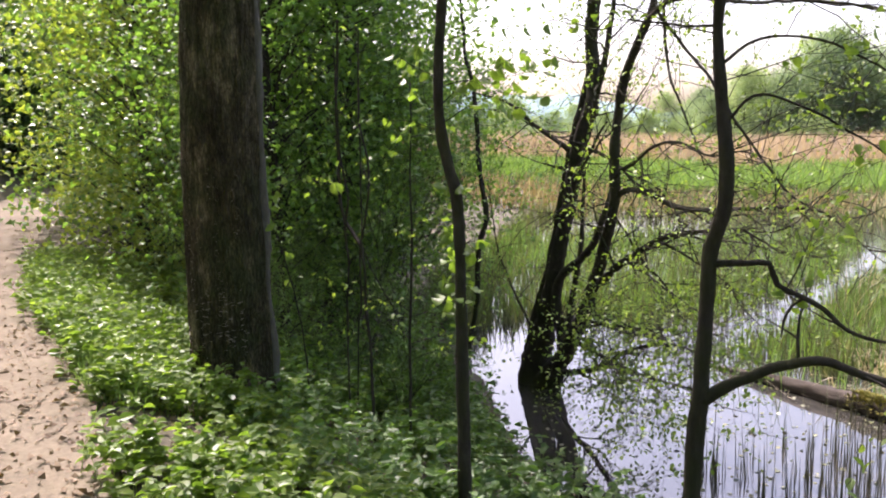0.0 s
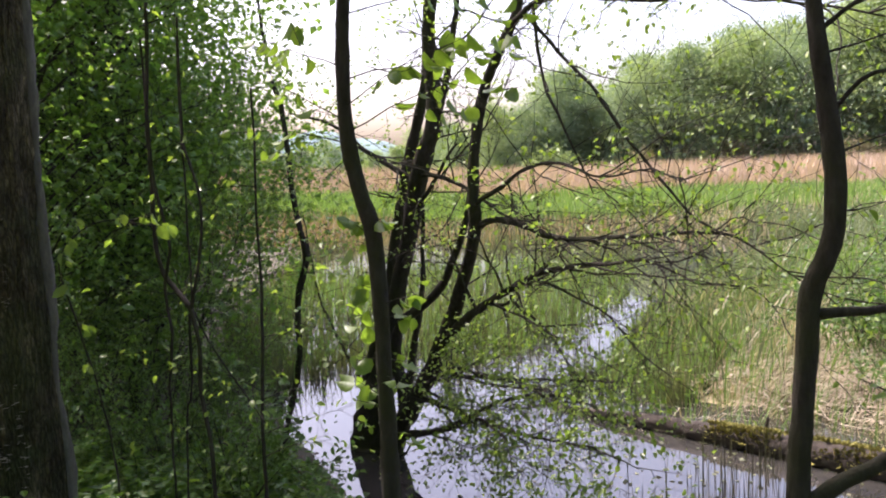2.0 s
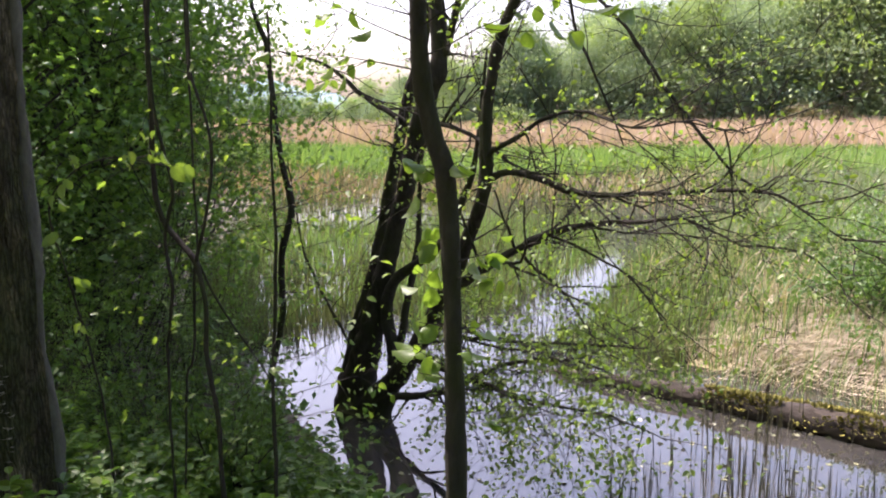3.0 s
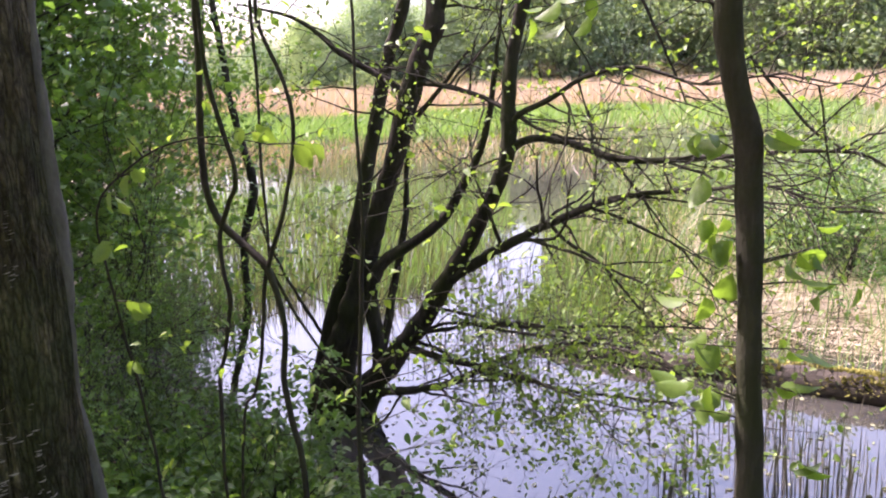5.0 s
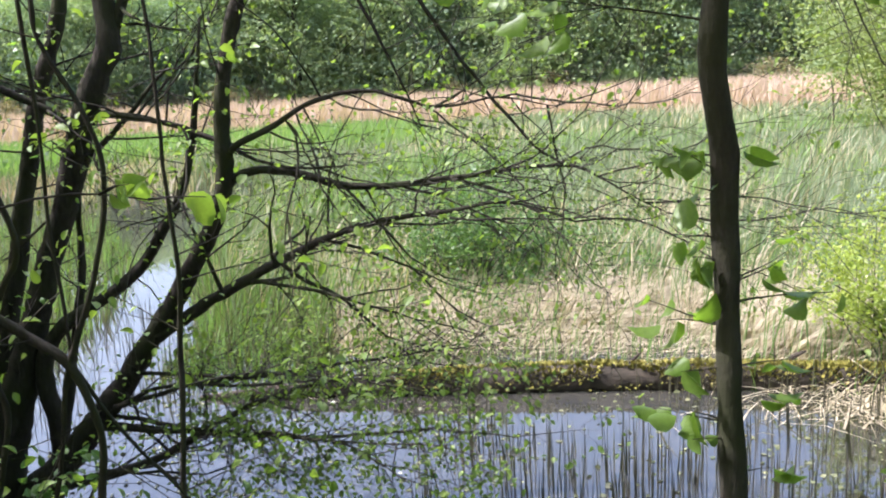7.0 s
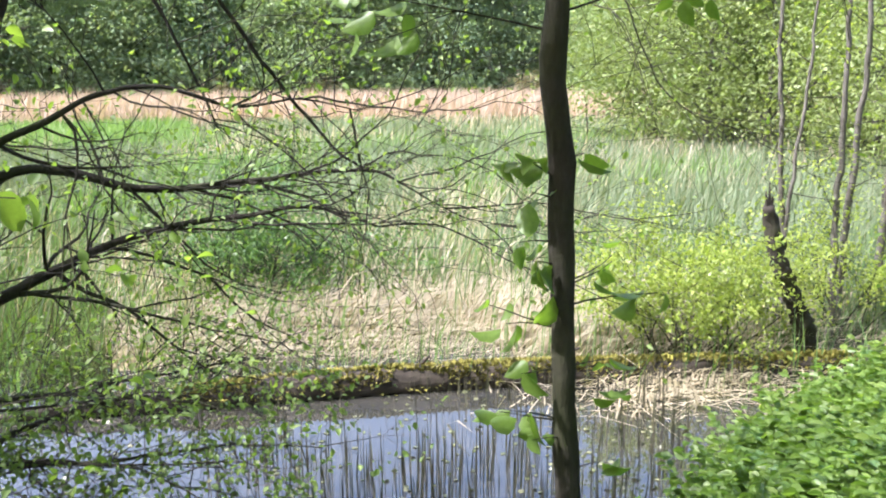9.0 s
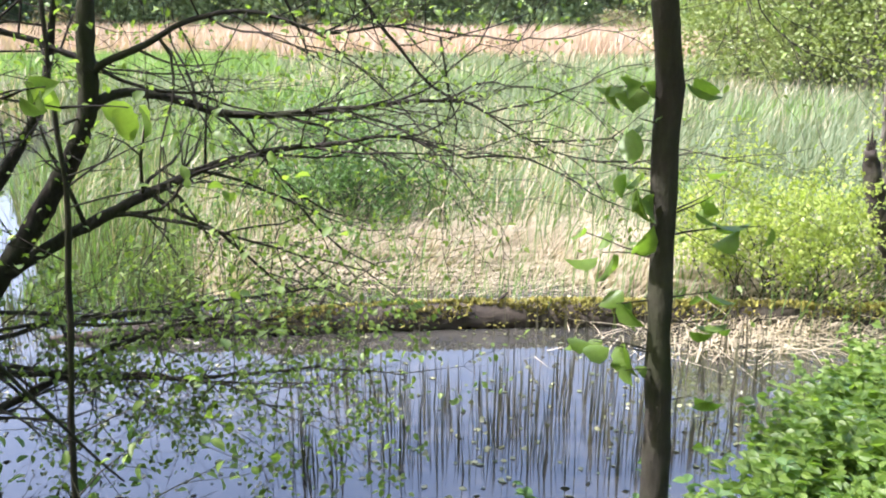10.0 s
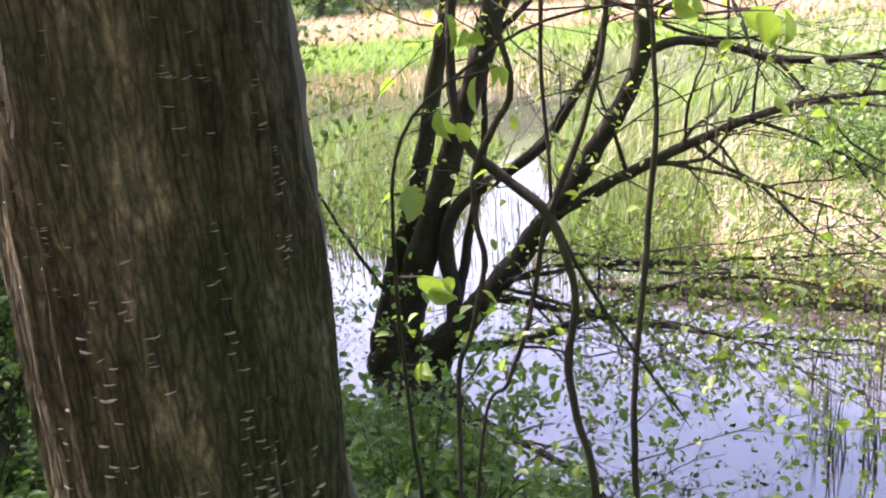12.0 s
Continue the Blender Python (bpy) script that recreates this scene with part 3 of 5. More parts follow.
sapling("sapling", "slender dark sapling with a crooked stem and bent side branches", [
    (-1.78, 3.70, on_land(-1.78, 3.70), 0.046), (-1.763, 3.72, 1.717, 0.043), (-1.738, 3.723, 1.95, 0.041), (-1.728, 3.727, 2.212, 0.034), (-1.709, 3.73, 2.498, 0.0335), (-1.702, 3.733, 2.66, 0.034), (-1.645, 3.737, 2.82, 0.032),
    (-1.634, 3.74, 3.028, 0.031), (-1.674, 3.743, 3.319, 0.0275), (-1.701, 3.747, 3.543, 0.0245), (-1.697, 3.75, 3.762, 0.0235), (-1.66, 3.85, 4.5, 0.020), (-1.45, 4.3, 6.2, 0.0150), (-1.3, 4.9, 8.8, 0.0064)],
    31, [(3.4, 20, 0.6), (3.1, 40, 0.5), (3.6, 200, 0.5), (2.9, 10, 0.2)], 0.055, M_LEAF_SPRING,
    limbs=[[(-1.735, 3.72, 1.95, 0.030), (-1.66, 3.77, 2.03, 0.029), (-1.602, 3.822, 2.076, 0.027), (-1.483, 3.915, 2.142, 0.024), (-1.299, 4.007, 2.185, 0.021), (-1.1, 4.15, 2.12, 0.018), (-0.6, 4.4, 1.95, 0.010)],
           [(-1.71, 3.74, 2.585, 0.019), (-1.62, 3.78, 2.605, 0.0165), (-1.566, 3.809, 2.612, 0.0155), (-1.485, 3.857, 2.622, 0.014), (-1.478, 3.906, 2.525, 0.0125), (-1.387, 3.954, 2.462, 0.0115), (-1.322, 4.003, 2.419, 0.010), (-1.256, 4.051, 2.331, 0.009), (-1.15, 4.12, 2.29, 0.007), (-0.9, 4.25, 2.26, 0.004)],
           [(-1.387, 3.954, 2.462, 0.008), (-1.44, 3.94, 2.42, 0.007), (-1.465, 3.93, 2.36, 0.006), (-1.468, 3.92, 2.28, 0.003)],
           [(-1.655, 3.745, 3.2, 0.008), (-1.55, 3.80, 3.32, 0.0065), (-1.4, 3.90, 3.26, 0.0055), (-1.05, 4.1, 3.02, 0.0032)],
           [(-1.69, 3.745, 3.45, 0.0085), (-1.55, 3.82, 3.55, 0.0065), (-1.3, 3.95, 3.50, 0.0050), (-1.0, 4.1, 3.3, 0.003)],
           [(-1.69, 3.745, 3.62, 0.0075), (-1.80, 3.70, 3.63, 0.0060), (-2.1, 3.6, 3.68, 0.0040)]], crown=1.7, kink=0.006)
S_X, S_Y = -5.02, 4.0
sapling("sapling", "thin upright pole of a young tree on the bank", [
    (S_X, S_Y, on_land(S_X, S_Y), 0.012), (S_X - 0.01, S_Y + 0.02, 1.5, 0.011), (S_X + 0.03, S_Y + 0.03, 2.2, 0.010), (S_X + 0.06, S_Y + 0.02, 2.7, 0.007), (S_X + 0.02, S_Y + 0.06, 3.6, 0.006)],
    41, [(2.6, 30, 0.5), (2.5, 0, 0.6), (2.3, 150, 0.4), (2.1, -20, 0.7), (1.9, -40, 0.6), (1.7, 10, 0.7), (1.5, 60, 0.6), (2.0, 100, 0.5), (3.0, 200, 0.35), (3.2, 60, 0.3), (1.35, -10, 0.6), (1.8, 190, 0.5)], 0.05, M_LEAF_SPRING)


sapling("leafy_shoot", "thin arching shoot with large bright leaves", [
    (-5.52, 3.36, on_land(-5.52, 3.36), 0.007), (-5.47, 3.25, 1.8, 0.006), (-5.40, 3.10, 2.35, 0.005), (-5.31, 2.99, 2.66, 0.0042), (-5.15, 3.00, 2.80, 0.0035), (-5.00, 3.05, 2.87, 0.003), (-4.86, 3.10, 2.885, 0.0026), (-4.72, 3.18, 2.86, 0.002)],
    45, [(2.88, -40, 0.14), (2.88, 60, 0.12), (2.86, 20, 0.13), (2.82, 160, 0.12), (2.76, -30, 0.12), (2.68, 10, 0.10), (2.5, -20, 0.12), (2.3, 0, 0.12), (2.05, -30, 0.12)], 0.055, M_LEAF_SPRING, singly=1)


sapling("knotted_sapling", "thin dark knotted sapling at the water's edge", [
    (-8.40, 6.62, -0.10, 0.036), (-8.32, 6.65, 0.31, 0.034), (-8.117, 6.70, 1.033, 0.032), (-8.15, 6.75, 1.648, 0.032), (-8.03, 6.78, 2.18, 0.037), (-8.27, 6.85, 2.945, 0.029), (-8.45, 6.92, 3.70, 0.027), (-8.69, 6.95, 4.28, 0.024), (-8.90, 7.0, 5.07, 0.016)],
    47, [(3.3, 20, 0.9), (3.0, 160, 0.8), (2.6, -30, 0.6), (3.6, -60, 0.9), (3.5, 200, 0.9), (2.2, 40, 0.6), (1.7, 200, 0.6), (1.3, -20, 0.6), (2.4, 200, 0.7), (1.0, 90, 0.5)], 0.045, M_LEAF_MID, kink=0.03)


# ---- climbing stems twisted together on the bank ----
def climber():
    base = (-5.09, 3.70, on_land(-5.09, 3.70))
    vine = thing("climbing_stem", "dark twisted climbing stems forking above the bank", "vine", base)
    runs = [
        [(-5.085, 3.70, base[2], 0.017), (-5.092, 3.70, 1.412, 0.016), (-5.147, 3.698, 1.679, 0.0155), (-5.165, 3.696, 1.864, 0.0155), (-5.135, 3.694, 2.048, 0.0155), (-5.152, 3.692, 2.169, 0.016), (-5.207, 3.69, 2.315, 0.019), (-5.328, 3.675, 2.432, 0.018), (-5.421, 3.66, 2.515, 0.019), (-5.457, 3.645, 2.642, 0.018), (-5.446, 3.63, 2.848, 0.017), (-5.411, 3.615, 3.202, 0.016), (-5.388, 3.60, 3.426, 0.015), (-5.30, 3.60, 4.09, 0.012)],
        [(-5.551, 3.70, base[2] - 0.05, 0.010), (-5.54, 3.70, 1.642, 0.010), (-5.468, 3.688, 1.935, 0.011), (-5.406, 3.675, 2.168, 0.0115), (-5.42, 3.662, 2.301, 0.0115), (-5.411, 3.65, 2.454, 0.012), (-5.344, 3.638, 2.584, 0.012), (-5.283, 3.625, 2.71, 0.0115), (-5.35, 3.613, 3.007, 0.0115), (-5.379, 3.60, 3.238, 0.011), (-5.40, 3.60, 3.9, 0.008)],
        [(-5.62, 3.80, base[2] - 0.05, 0.007), (-5.489, 3.778, 1.55, 0.008), (-5.382, 3.756, 1.738, 0.009), (-5.309, 3.734, 1.928, 0.0095), (-5.268, 3.712, 2.068, 0.010), (-5.207, 3.69, 2.315, 0.012), (-5.094, 3.692, 2.584, 0.0105), (-5.032, 3.694, 2.865, 0.010), (-5.068, 3.696, 3.059, 0.010), (-5.166, 3.698, 3.272, 0.0095), (-5.177, 3.70, 3.423, 0.009), (-5.20, 3.72, 4.0, 0.006)],
        [(-5.201, 3.70, 2.349, 0.0075), (-5.207, 3.705, 2.516, 0.0075), (-5.22, 3.71, 2.68, 0.0075), (-5.213, 3.715, 3.041, 0.0075), (-5.221, 3.72, 3.371, 0.008), (-5.23, 3.73, 3.9, 0.005)],
        [(-5.207, 3.70, 2.33, 0.008), (-5.12, 3.76, 2.10, 0.007), (-5.0, 3.85, 1.85, 0.006), (-4.86, 3.95, 1.6, 0.004)],
    ]
    runs = [[(a, c, e, q * 0.82) for a, c, e, q in run] for run in runs]
    rng = np.random.default_rng(77)
    wood, sites = Build(70), []
    for k, run in enumerate(runs):
        rel = crook(curve_points([(a - base[0], c - base[1], e - base[2], r) for a, c, e, r in run], 0.03), 0.008, 70 + k)
        one = Build(71 + k)
        one.tube(rel, 8, 0.05)
        part("stem", one.mesh("stem", M_BARK_THIN), vine)
        for q in rel[6::14]:
            turn = rng.normal(0, 1, 3)
            grow(wood, sites, q[:3], turn + (0, 0, 0.3), rng.uniform(0.15, 0.5), 0.003, 1, rng, 0.8, 0.02, 2, 0.35)
    part("twig_growth", wood.mesh("twig_growth", M_BARK_THIN), vine)
    lv = Build(79)
    leaf_on(lv, sites[::2], 1, 0.05, 0.02)
    part("foliage", lv.mesh("foliage", M_LEAF_SPRING), vine, "small bright spring leaves")


climber()


# ---- the tree of several stems at the water's edge ----
def many_stemmed_tree():
    base = (-7.75, 7.30, 0.0)
    tree = thing("multi_stemmed_tree", "dark tree of several stems leaning out over the water", "tree", base)
    rng = np.random.default_rng(91)
    wood, sites = Build(90), []
    stems = [
        [(-7.86, 7.32, -0.4, 0.20), (-7.79, 7.31, 0.05, 0.165), (-7.70, 7.31, 0.50, 0.12), (-7.62, 7.31, 0.86, 0.095), (-7.47, 7.32, 1.27, 0.080), (-7.28, 7.33, 1.90, 0.070), (-7.10, 7.34, 2.60, 0.062), (-6.95, 7.34, 3.15, 0.058), (-6.70, 7.35, 3.83, 0.050), (-6.6, 7.4, 4.8, 0.038), (-6.5, 7.5, 6.0, 0.02)],
        [(-7.78, 7.30, -0.4, 0.22), (-7.68, 7.29, 0.10, 0.205), (-7.53, 7.28, 0.57, 0.165), (-7.27, 7.23, 1.20, 0.115), (-6.97, 7.16, 1.93, 0.094), (-6.68, 7.08, 2.55, 0.088), (-6.53, 7.04, 2.93, 0.092), (-6.35, 7.0, 3.30, 0.080), (-6.26, 7.02, 3.55, 0.076), (-6.31, 7.04, 4.30, 0.068), (-6.22, 7.04, 4.85, 0.058), (-6.05, 7.1, 6.2, 0.035)],
        [(-7.30, 7.30, 0.0, 0.10), (-7.12, 7.29, 0.40, 0.075), (-7.10, 7.25, 0.82, 0.066), (-7.11, 7.20, 1.11, 0.062), (-7.03, 7.15, 1.36, 0.058), (-6.84, 7.10, 1.55, 0.052), (-6.42, 7.05, 1.81, 0.046), (-6.21, 7.0, 1.98, 0.041), (-6.05, 6.95, 2.20, 0.036), (-5.84, 6.9, 2.51, 0.030), (-5.70, 6.85, 3.0, 0.020), (-5.58, 6.8, 3.6, 0.008)],
        [(-7.82, 7.32, -0.30, 0.18), (-7.55, 7.30, 0.02, 0.155), (-7.30, 7.28, 0.22, 0.125), (-6.97, 7.22, 0.54, 0.105), (-6.74, 7.15, 0.79, 0.092), (-6.40, 7.04, 1.19, 0.080), (-6.10, 6.92, 1.58, 0.069), (-5.71, 6.74, 2.11, 0.060), (-5.50, 6.65, 2.50, 0.057), (-5.455, 6.60, 2.95, 0.051), (-5.40, 6.58, 3.30, 0.047), (-5.22, 6.53, 3.77, 0.043), (-4.89, 6.49, 4.22, 0.038), (-4.80, 6.45, 4.6, 0.032), (-4.65, 6.4, 6.2, 0.015)],
        [(-7.12, 7.29, 0.45, 0.050), (-7.06, 7.30, 0.71, 0.043), (-6.96, 7.30, 1.14, 0.038), (-6.85, 7.30, 1.59, 0.032), (-6.77, 7.30, 2.02, 0.026), (-6.70, 7.28, 2.8, 0.014)],
    ]
    branches = [
        [(-6.13, 6.92, 1.49, 0.060), (-5.74, 6.81, 1.725, 0.050), (-5.39, 6.72, 1.907, 0.042), (-5.02, 6.64, 2.10, 0.034), (-4.66, 6.55, 2.24, 0.026), (-4.10, 6.46, 2.33, 0.018), (-3.70, 6.37, 2.38, 0.011), (-3.3, 6.3, 2.25, 0.006)],
        [(-5.50, 6.64, 2.52, 0.044), (-5.36, 6.65, 2.61, 0.039), (-5.10, 6.66, 2.61, 0.034), (-4.74, 6.67, 2.51, 0.029), (-4.37, 6.67, 2.49, 0.024), (-3.82, 6.68, 2.53, 0.018), (-3.32, 6.69, 2.565, 0.014), (-3.085, 6.7, 2.47, 0.009), (-2.8, 6.65, 2.28, 0.006), (-2.45, 6.55, 2.17, 0.003)],
        [(-6.54, 7.0, 0.95, 0.024), (-5.90, 6.875, 1.142, 0.020), (-5.115, 6.75, 1.244, 0.015), (-4.48, 6.62, 1.36, 0.010), (-4.0, 6.5, 1.42, 0.005)],
        [(-6.60, 7.05, 0.80, 0.028), (-5.79, 6.8, 0.80, 0.021), (-4.91, 6.6, 0.82, 0.015), (-4.21, 6.4, 0.91, 0.010), (-3.70, 6.2, 0.92, 0.005)],
        [(-6.45, 7.04, 3.10, 0.046), (-6.14, 7.03, 3.75, 0.040), (-5.97, 7.01, 4.30, 0.034), (-5.85, 7.0, 4.8, 0.028), (-5.6, 7.0, 5.8, 0.014)],
        [(-7.30, 7.26, 0.20, 0.060), (-6.90, 7.16, 0.317, 0.050), (-6.20, 7.07, 0.56, 0.036), (-5.50, 6.98, 0.95, 0.024), (-4.86, 6.9, 1.11, 0.014), (-4.4, 6.8, 1.1, 0.006)],
        [(-6.52, 7.04, 2.98, 0.036), (-6.315, 6.955, 3.033, 0.030), (-5.95, 6.87, 2.967, 0.024), (-5.56, 6.785, 2.824, 0.019), (-5.20, 6.70, 2.67, 0.014), (-4.7, 6.5, 2.62, 0.007)],
        [(-5.49, 6.64, 2.60, 0.030), (-5.41, 6.60, 2.775, 0.027), (-5.13, 6.56, 2.906, 0.023), (-4.89, 6.52, 3.035, 0.019), (-4.53, 6.48, 3.084, 0.015), (-4.11, 6.44, 2.975, 0.011), (-3.80, 6.40, 3.009, 0.008), (-3.4, 6.35, 2.95, 0.004)],
        [(-4.88, 6.47, 4.20, 0.032), (-4.51, 6.42, 4.31, 0.026), (-3.69, 6.38, 4.163, 0.019), (-3.00, 6.34, 4.077, 0.014), (-2.49, 6.30, 3.933, 0.010), (-1.9, 6.2, 3.7, 0.005)],
        [(-6.53, 7.05, 2.92, 0.042), (-6.72, 6.93, 3.081, 0.034), (-7.03, 6.82, 3.288, 0.028), (-7.19, 6.71, 3.464, 0.023), (-7.40, 6.60, 3.59, 0.017), (-7.8, 6.5, 3.7, 0.008)],
        [(-4.75, 6.44, 4.25, 0.020), (-4.50, 6.47, 3.95, 0.018), (-4.227, 6.5, 3.676, 0.0165), (-3.958, 6.545, 3.276, 0.0145), (-3.76, 6.59, 3.004, 0.013), (-3.485, 6.635, 2.684, 0.011), (-3.32, 6.68, 2.563, 0.008)],
        [(-4.65, 6.42, 4.27, 0.018), (-4.541, 6.40, 3.685, 0.014), (-4.428, 6.433, 3.417, 0.012), (-4.312, 6.467, 3.141, 0.010), (-4.20, 6.5, 2.856, 0.007)],
        [(-6.744, 7.1, 0.80, 0.022), (-6.20, 6.925, 1.10, 0.018), (-5.456, 6.75, 1.158, 0.013), (-4.907, 6.575, 1.235, 0.009), (-4.43, 6.4, 1.313, 0.005)],
        [(-6.676, 7.1, 0.75, 0.022), (-5.91, 6.8, 0.803, 0.017), (-5.23, 6.5, 0.879, 0.012), (-4.725, 6.2, 0.94, 0.008), (-4.14, 5.9, 1.03, 0.004)],
        [(-6.35, 7.0, 1.20, 0.020), (-5.69, 6.8, 1.218, 0.015), (-5.23, 6.6, 1.273, 0.011), (-4.63, 6.4, 1.267, 0.008), (-4.28, 6.2, 1.26, 0.004)],
        [(-6.60, 7.1, 0.85, 0.021), (-5.72, 6.65, 0.869, 0.016), (-5.13, 6.3, 0.968, 0.012), (-4.68, 5.95, 1.02, 0.008), (-4.35, 5.6, 0.95, 0.004)],
        [(-5.40, 6.70, 1.90, 0.018), (-5.05, 6.575, 1.852, 0.014), (-4.75, 6.5, 1.787, 0.011), (-4.353, 6.425, 1.677, 0.008), (-3.91, 6.35, 1.563, 0.004)],
        [(-7.65, 7.30, 0.6, 0.022), (-7.95, 7.2, 1.1, 0.018), (-8.2, 7.1, 1.7, 0.013), (-8.3, 7.0, 2.6, 0.007)],
        [(-6.60, 7.06, 2.70, 0.030), (-6.38, 6.98, 2.82, 0.026), (-6.10, 6.90, 3.05, 0.020), (-5.85, 6.85, 3.3, 0.012)],
    ]
    for k, s in enumerate(stems):
        line = crook(curve_points([(a - base[0], c - base[1], e - base[2], r) for a, c, e, r in s], 0.06), 0.014, 90 + k)
        one = Build(92 + k)
        one.tube(line, 16, 0.03)
        part("stem", one.mesh("stem", M_BARK_THIN), tree)
        for q in line[len(line) * 2 // 5::5]:
            turn = rng.normal(0, 1, 3) + (0.3, -0.2, 0.2)
            grow(wood, sites, q[:3], turn, rng.uniform(0.4, 1.1), max(q[3] * 0.16, 0.004), 2, rng, 0.7, 0.1, 3, 0.3)
    near_sites = []
    for k, s in enumerate(branches):
        here = near_sites if k in (2, 3, 12, 13, 14, 15, 16) else sites
        line = crook(curve_points([(a - base[0], c - base[1], e - base[2], r * 0.82) for a, c, e, r in s], 0.045), 0.022, 110 + k)
        one = Build(110 + k)
        one.tube(line, 10, 0.05)
        part("branch", one.mesh("branch", M_BARK_THIN), tree)
        for q in line[len(line) // 5::(2 if k in (2, 3, 5) else 3)]:
            turn = np.array((0.55, -0.3, 0.0)) + rng.normal(0, 0.7, 3) * (1, 1, 0.7)
            grow(wood, here, q[:3], turn, rng.uniform(0.5, 1.25) * (0.7 if here is near_sites else 1), max(q[3] * 0.42, 0.0045), 2, rng, 0.6, 0.03, 3, 0.45)
        if k in (0, 1, 6, 7, 8):
            for q in line[len(line) // 4::7]:
                spray = []
                turn = np.array((0.8, -0.35, -0.08)) + rng.normal(0, 0.32, 3)
                grow(wood, spray, q[:3], turn, rng.uniform(1.0, 1.9), max(q[3] * 0.5, 0.007), 2, rng, 0.5, 0.0, 4, 0.5)
                sites.extend(spray[::3])
    part("twig_growth", wood.mesh("twig_growth", M_BARK_THIN), tree)
    lv = Build(99)
    pick = [s for s in sites if rng.random() < 0.85]
    leaf_on(lv, pick, 1, 0.043, 0.03, 0.6)
    leaf_on(lv, near_sites, 1, 0.046, 0.035, 0.65)
    part("foliage", lv.mesh("foliage", M_LEAF_SPRING), tree, "sparse pale green spring leaves")


many_stemmed_tree()


# ---- fallen log in the water ----
def fallen_log():
    log = thing("fallen_log", "half-sunk fallen trunk with yellow-green moss along its top", "log", (-2.0, 9.8, 0.0))
    nodes = [(2.3, 8.75, 0.0, 0.13), (1.13, 8.98, 0.0, 0.14), (0.27, 9.13, 0.0, 0.15), (-0.84, 9.30, 0.01, 0.155), (-2.05, 9.48, 0.02, 0.16), (-3.72, 9.58, 0.03, 0.145), (-4.75, 9.60, 0.03, 0.11), (-5.6, 9.62, 0.03, 0.08), (-6.3, 9.65, 0.0, 0.05), (-6.8, 9.7, -0.05, 0.03)]
    rel = [(a + 2.0, c - 9.8, e + 0.05, r) for a, c, e, r in nodes]
    b = Build(140)
    b.tube(curve_points(rel, 0.07), 22, 0.075)
    part("trunk", b.mesh("trunk", M_ROT), log)
    rng = np.random.default_rng(141)
    moss = Build(142)
    line = curve_points(rel, 0.03)
    tufts_p, tufts_a = [], []
    for q in line[: int(len(line) * 0.78)]:
        for _ in range(26):
            ang = rng.normal(0.15, 0.75)
            dens = noise.noise(Vector((q[0] * 1.4, ang, 3.0)))
            if dens < -0.18:
                continue
            px = q[0] + rng.uniform(-0.03, 0.03)
            tufts_p.append((px, q[1] - math.sin(ang) * q[3] * 0.98, q[2] + math.cos(ang) * q[3] * 0.98))
            tufts_a.append((rng.normal(0, 0.5), -math.sin(ang) + rng.normal(0, 0.4), math.cos(ang) + 0.4))
    moss.leaves(tufts_p, tufts_a, 0.055, 0.6, 0.1, 0.0, False)
    part("moss", moss.mesh("moss", M_MOSS, False), log, "yellow-green moss cushions")
    for h, ln in ((-0.3, 0.18), (1.4, 0.12), (-2.2, 0.25)):
        st = Build(143)
        st.tube(curve_points([(h, -0.02, 0.1, 0.03), (h + 0.05, -0.12, 0.14 + ln * 0.4, 0.022), (h + 0.1, -0.2, 0.12 + ln, 0.012)], 0.04), 8, 0.05)
        part("branch_stub", st.mesh("branch_stub", M_ROT), log)


fallen_log()


# ---- broken stump with sprouting bush at the log's end ----
def broken_stump():
    st = thing("broken_stump", "jagged dark broken stump standing by the water", "stump", (1.88, 9.3, -0.1))
    b = Build(150)
    b.tube(curve_points([(0.32, 0, -0.2, 0.14), (0.28, 0, 0.3, 0.12), (0.12, 0.02, 0.75, 0.105), (-0.06, 0.06, 1.15, 0.095), (-0.18, 0.1, 1.55, 0.085), (-0.25, 0.1, 1.85, 0.06)], 0.05), 14, 0.2)
    part("trunk", b.mesh("trunk", M_BARK_THIN), st)
    for dx, dz in ((-0.28, 2.02), (-0.2, 1.96), (-0.24, 2.1)):
        s = Build(151)
        s.tube(curve_points([(-0.24 + (dx + 0.24) * 0.3, 0.1, 1.8, 0.025), (dx, 0.1, 1.92, 0.016), (dx - 0.01, 0.1, dz, 0.004)], 0.04), 6, 0.1)
        part("splinter", s.mesh("splinter", M_ROT), st)


broken_stump()


def bush(name, label, place, seed, height, spread, stems, leaf_mat, leaf_size, per=2, level=2, fine=False, group="", bark=None, stem_r=0.012):
    ob = thing(name, label, "bush", place, group)
    rng = np.random.default_rng(seed)
    sites = []
    for i in range(stems):
        wood = Build(seed)
        a = rng.uniform(0, 6.283)
        d = np.array((math.cos(a) * spread, math.sin(a) * spread, 1.0)) * (1, 1, rng.uniform(0.6, 1.2))
        grow(wood, sites, (rng.normal(0, 0.12 * height), rng.normal(0, 0.12 * height), -0.1), d, height * rng.uniform(0.6, 1.15), stem_r, level, rng, 0.75, 0.15, 4, 0.3)
        part("stem", wood.mesh("stem", bark or M_BARK_THIN), ob)
    lv = Build(seed + 1)
    leaf_on(lv, sites, per, leaf_size, 0.05 * height ** 0.5, 0.6, fine)
    part("foliage", lv.mesh("foliage", leaf_mat, False), ob)
    return ob


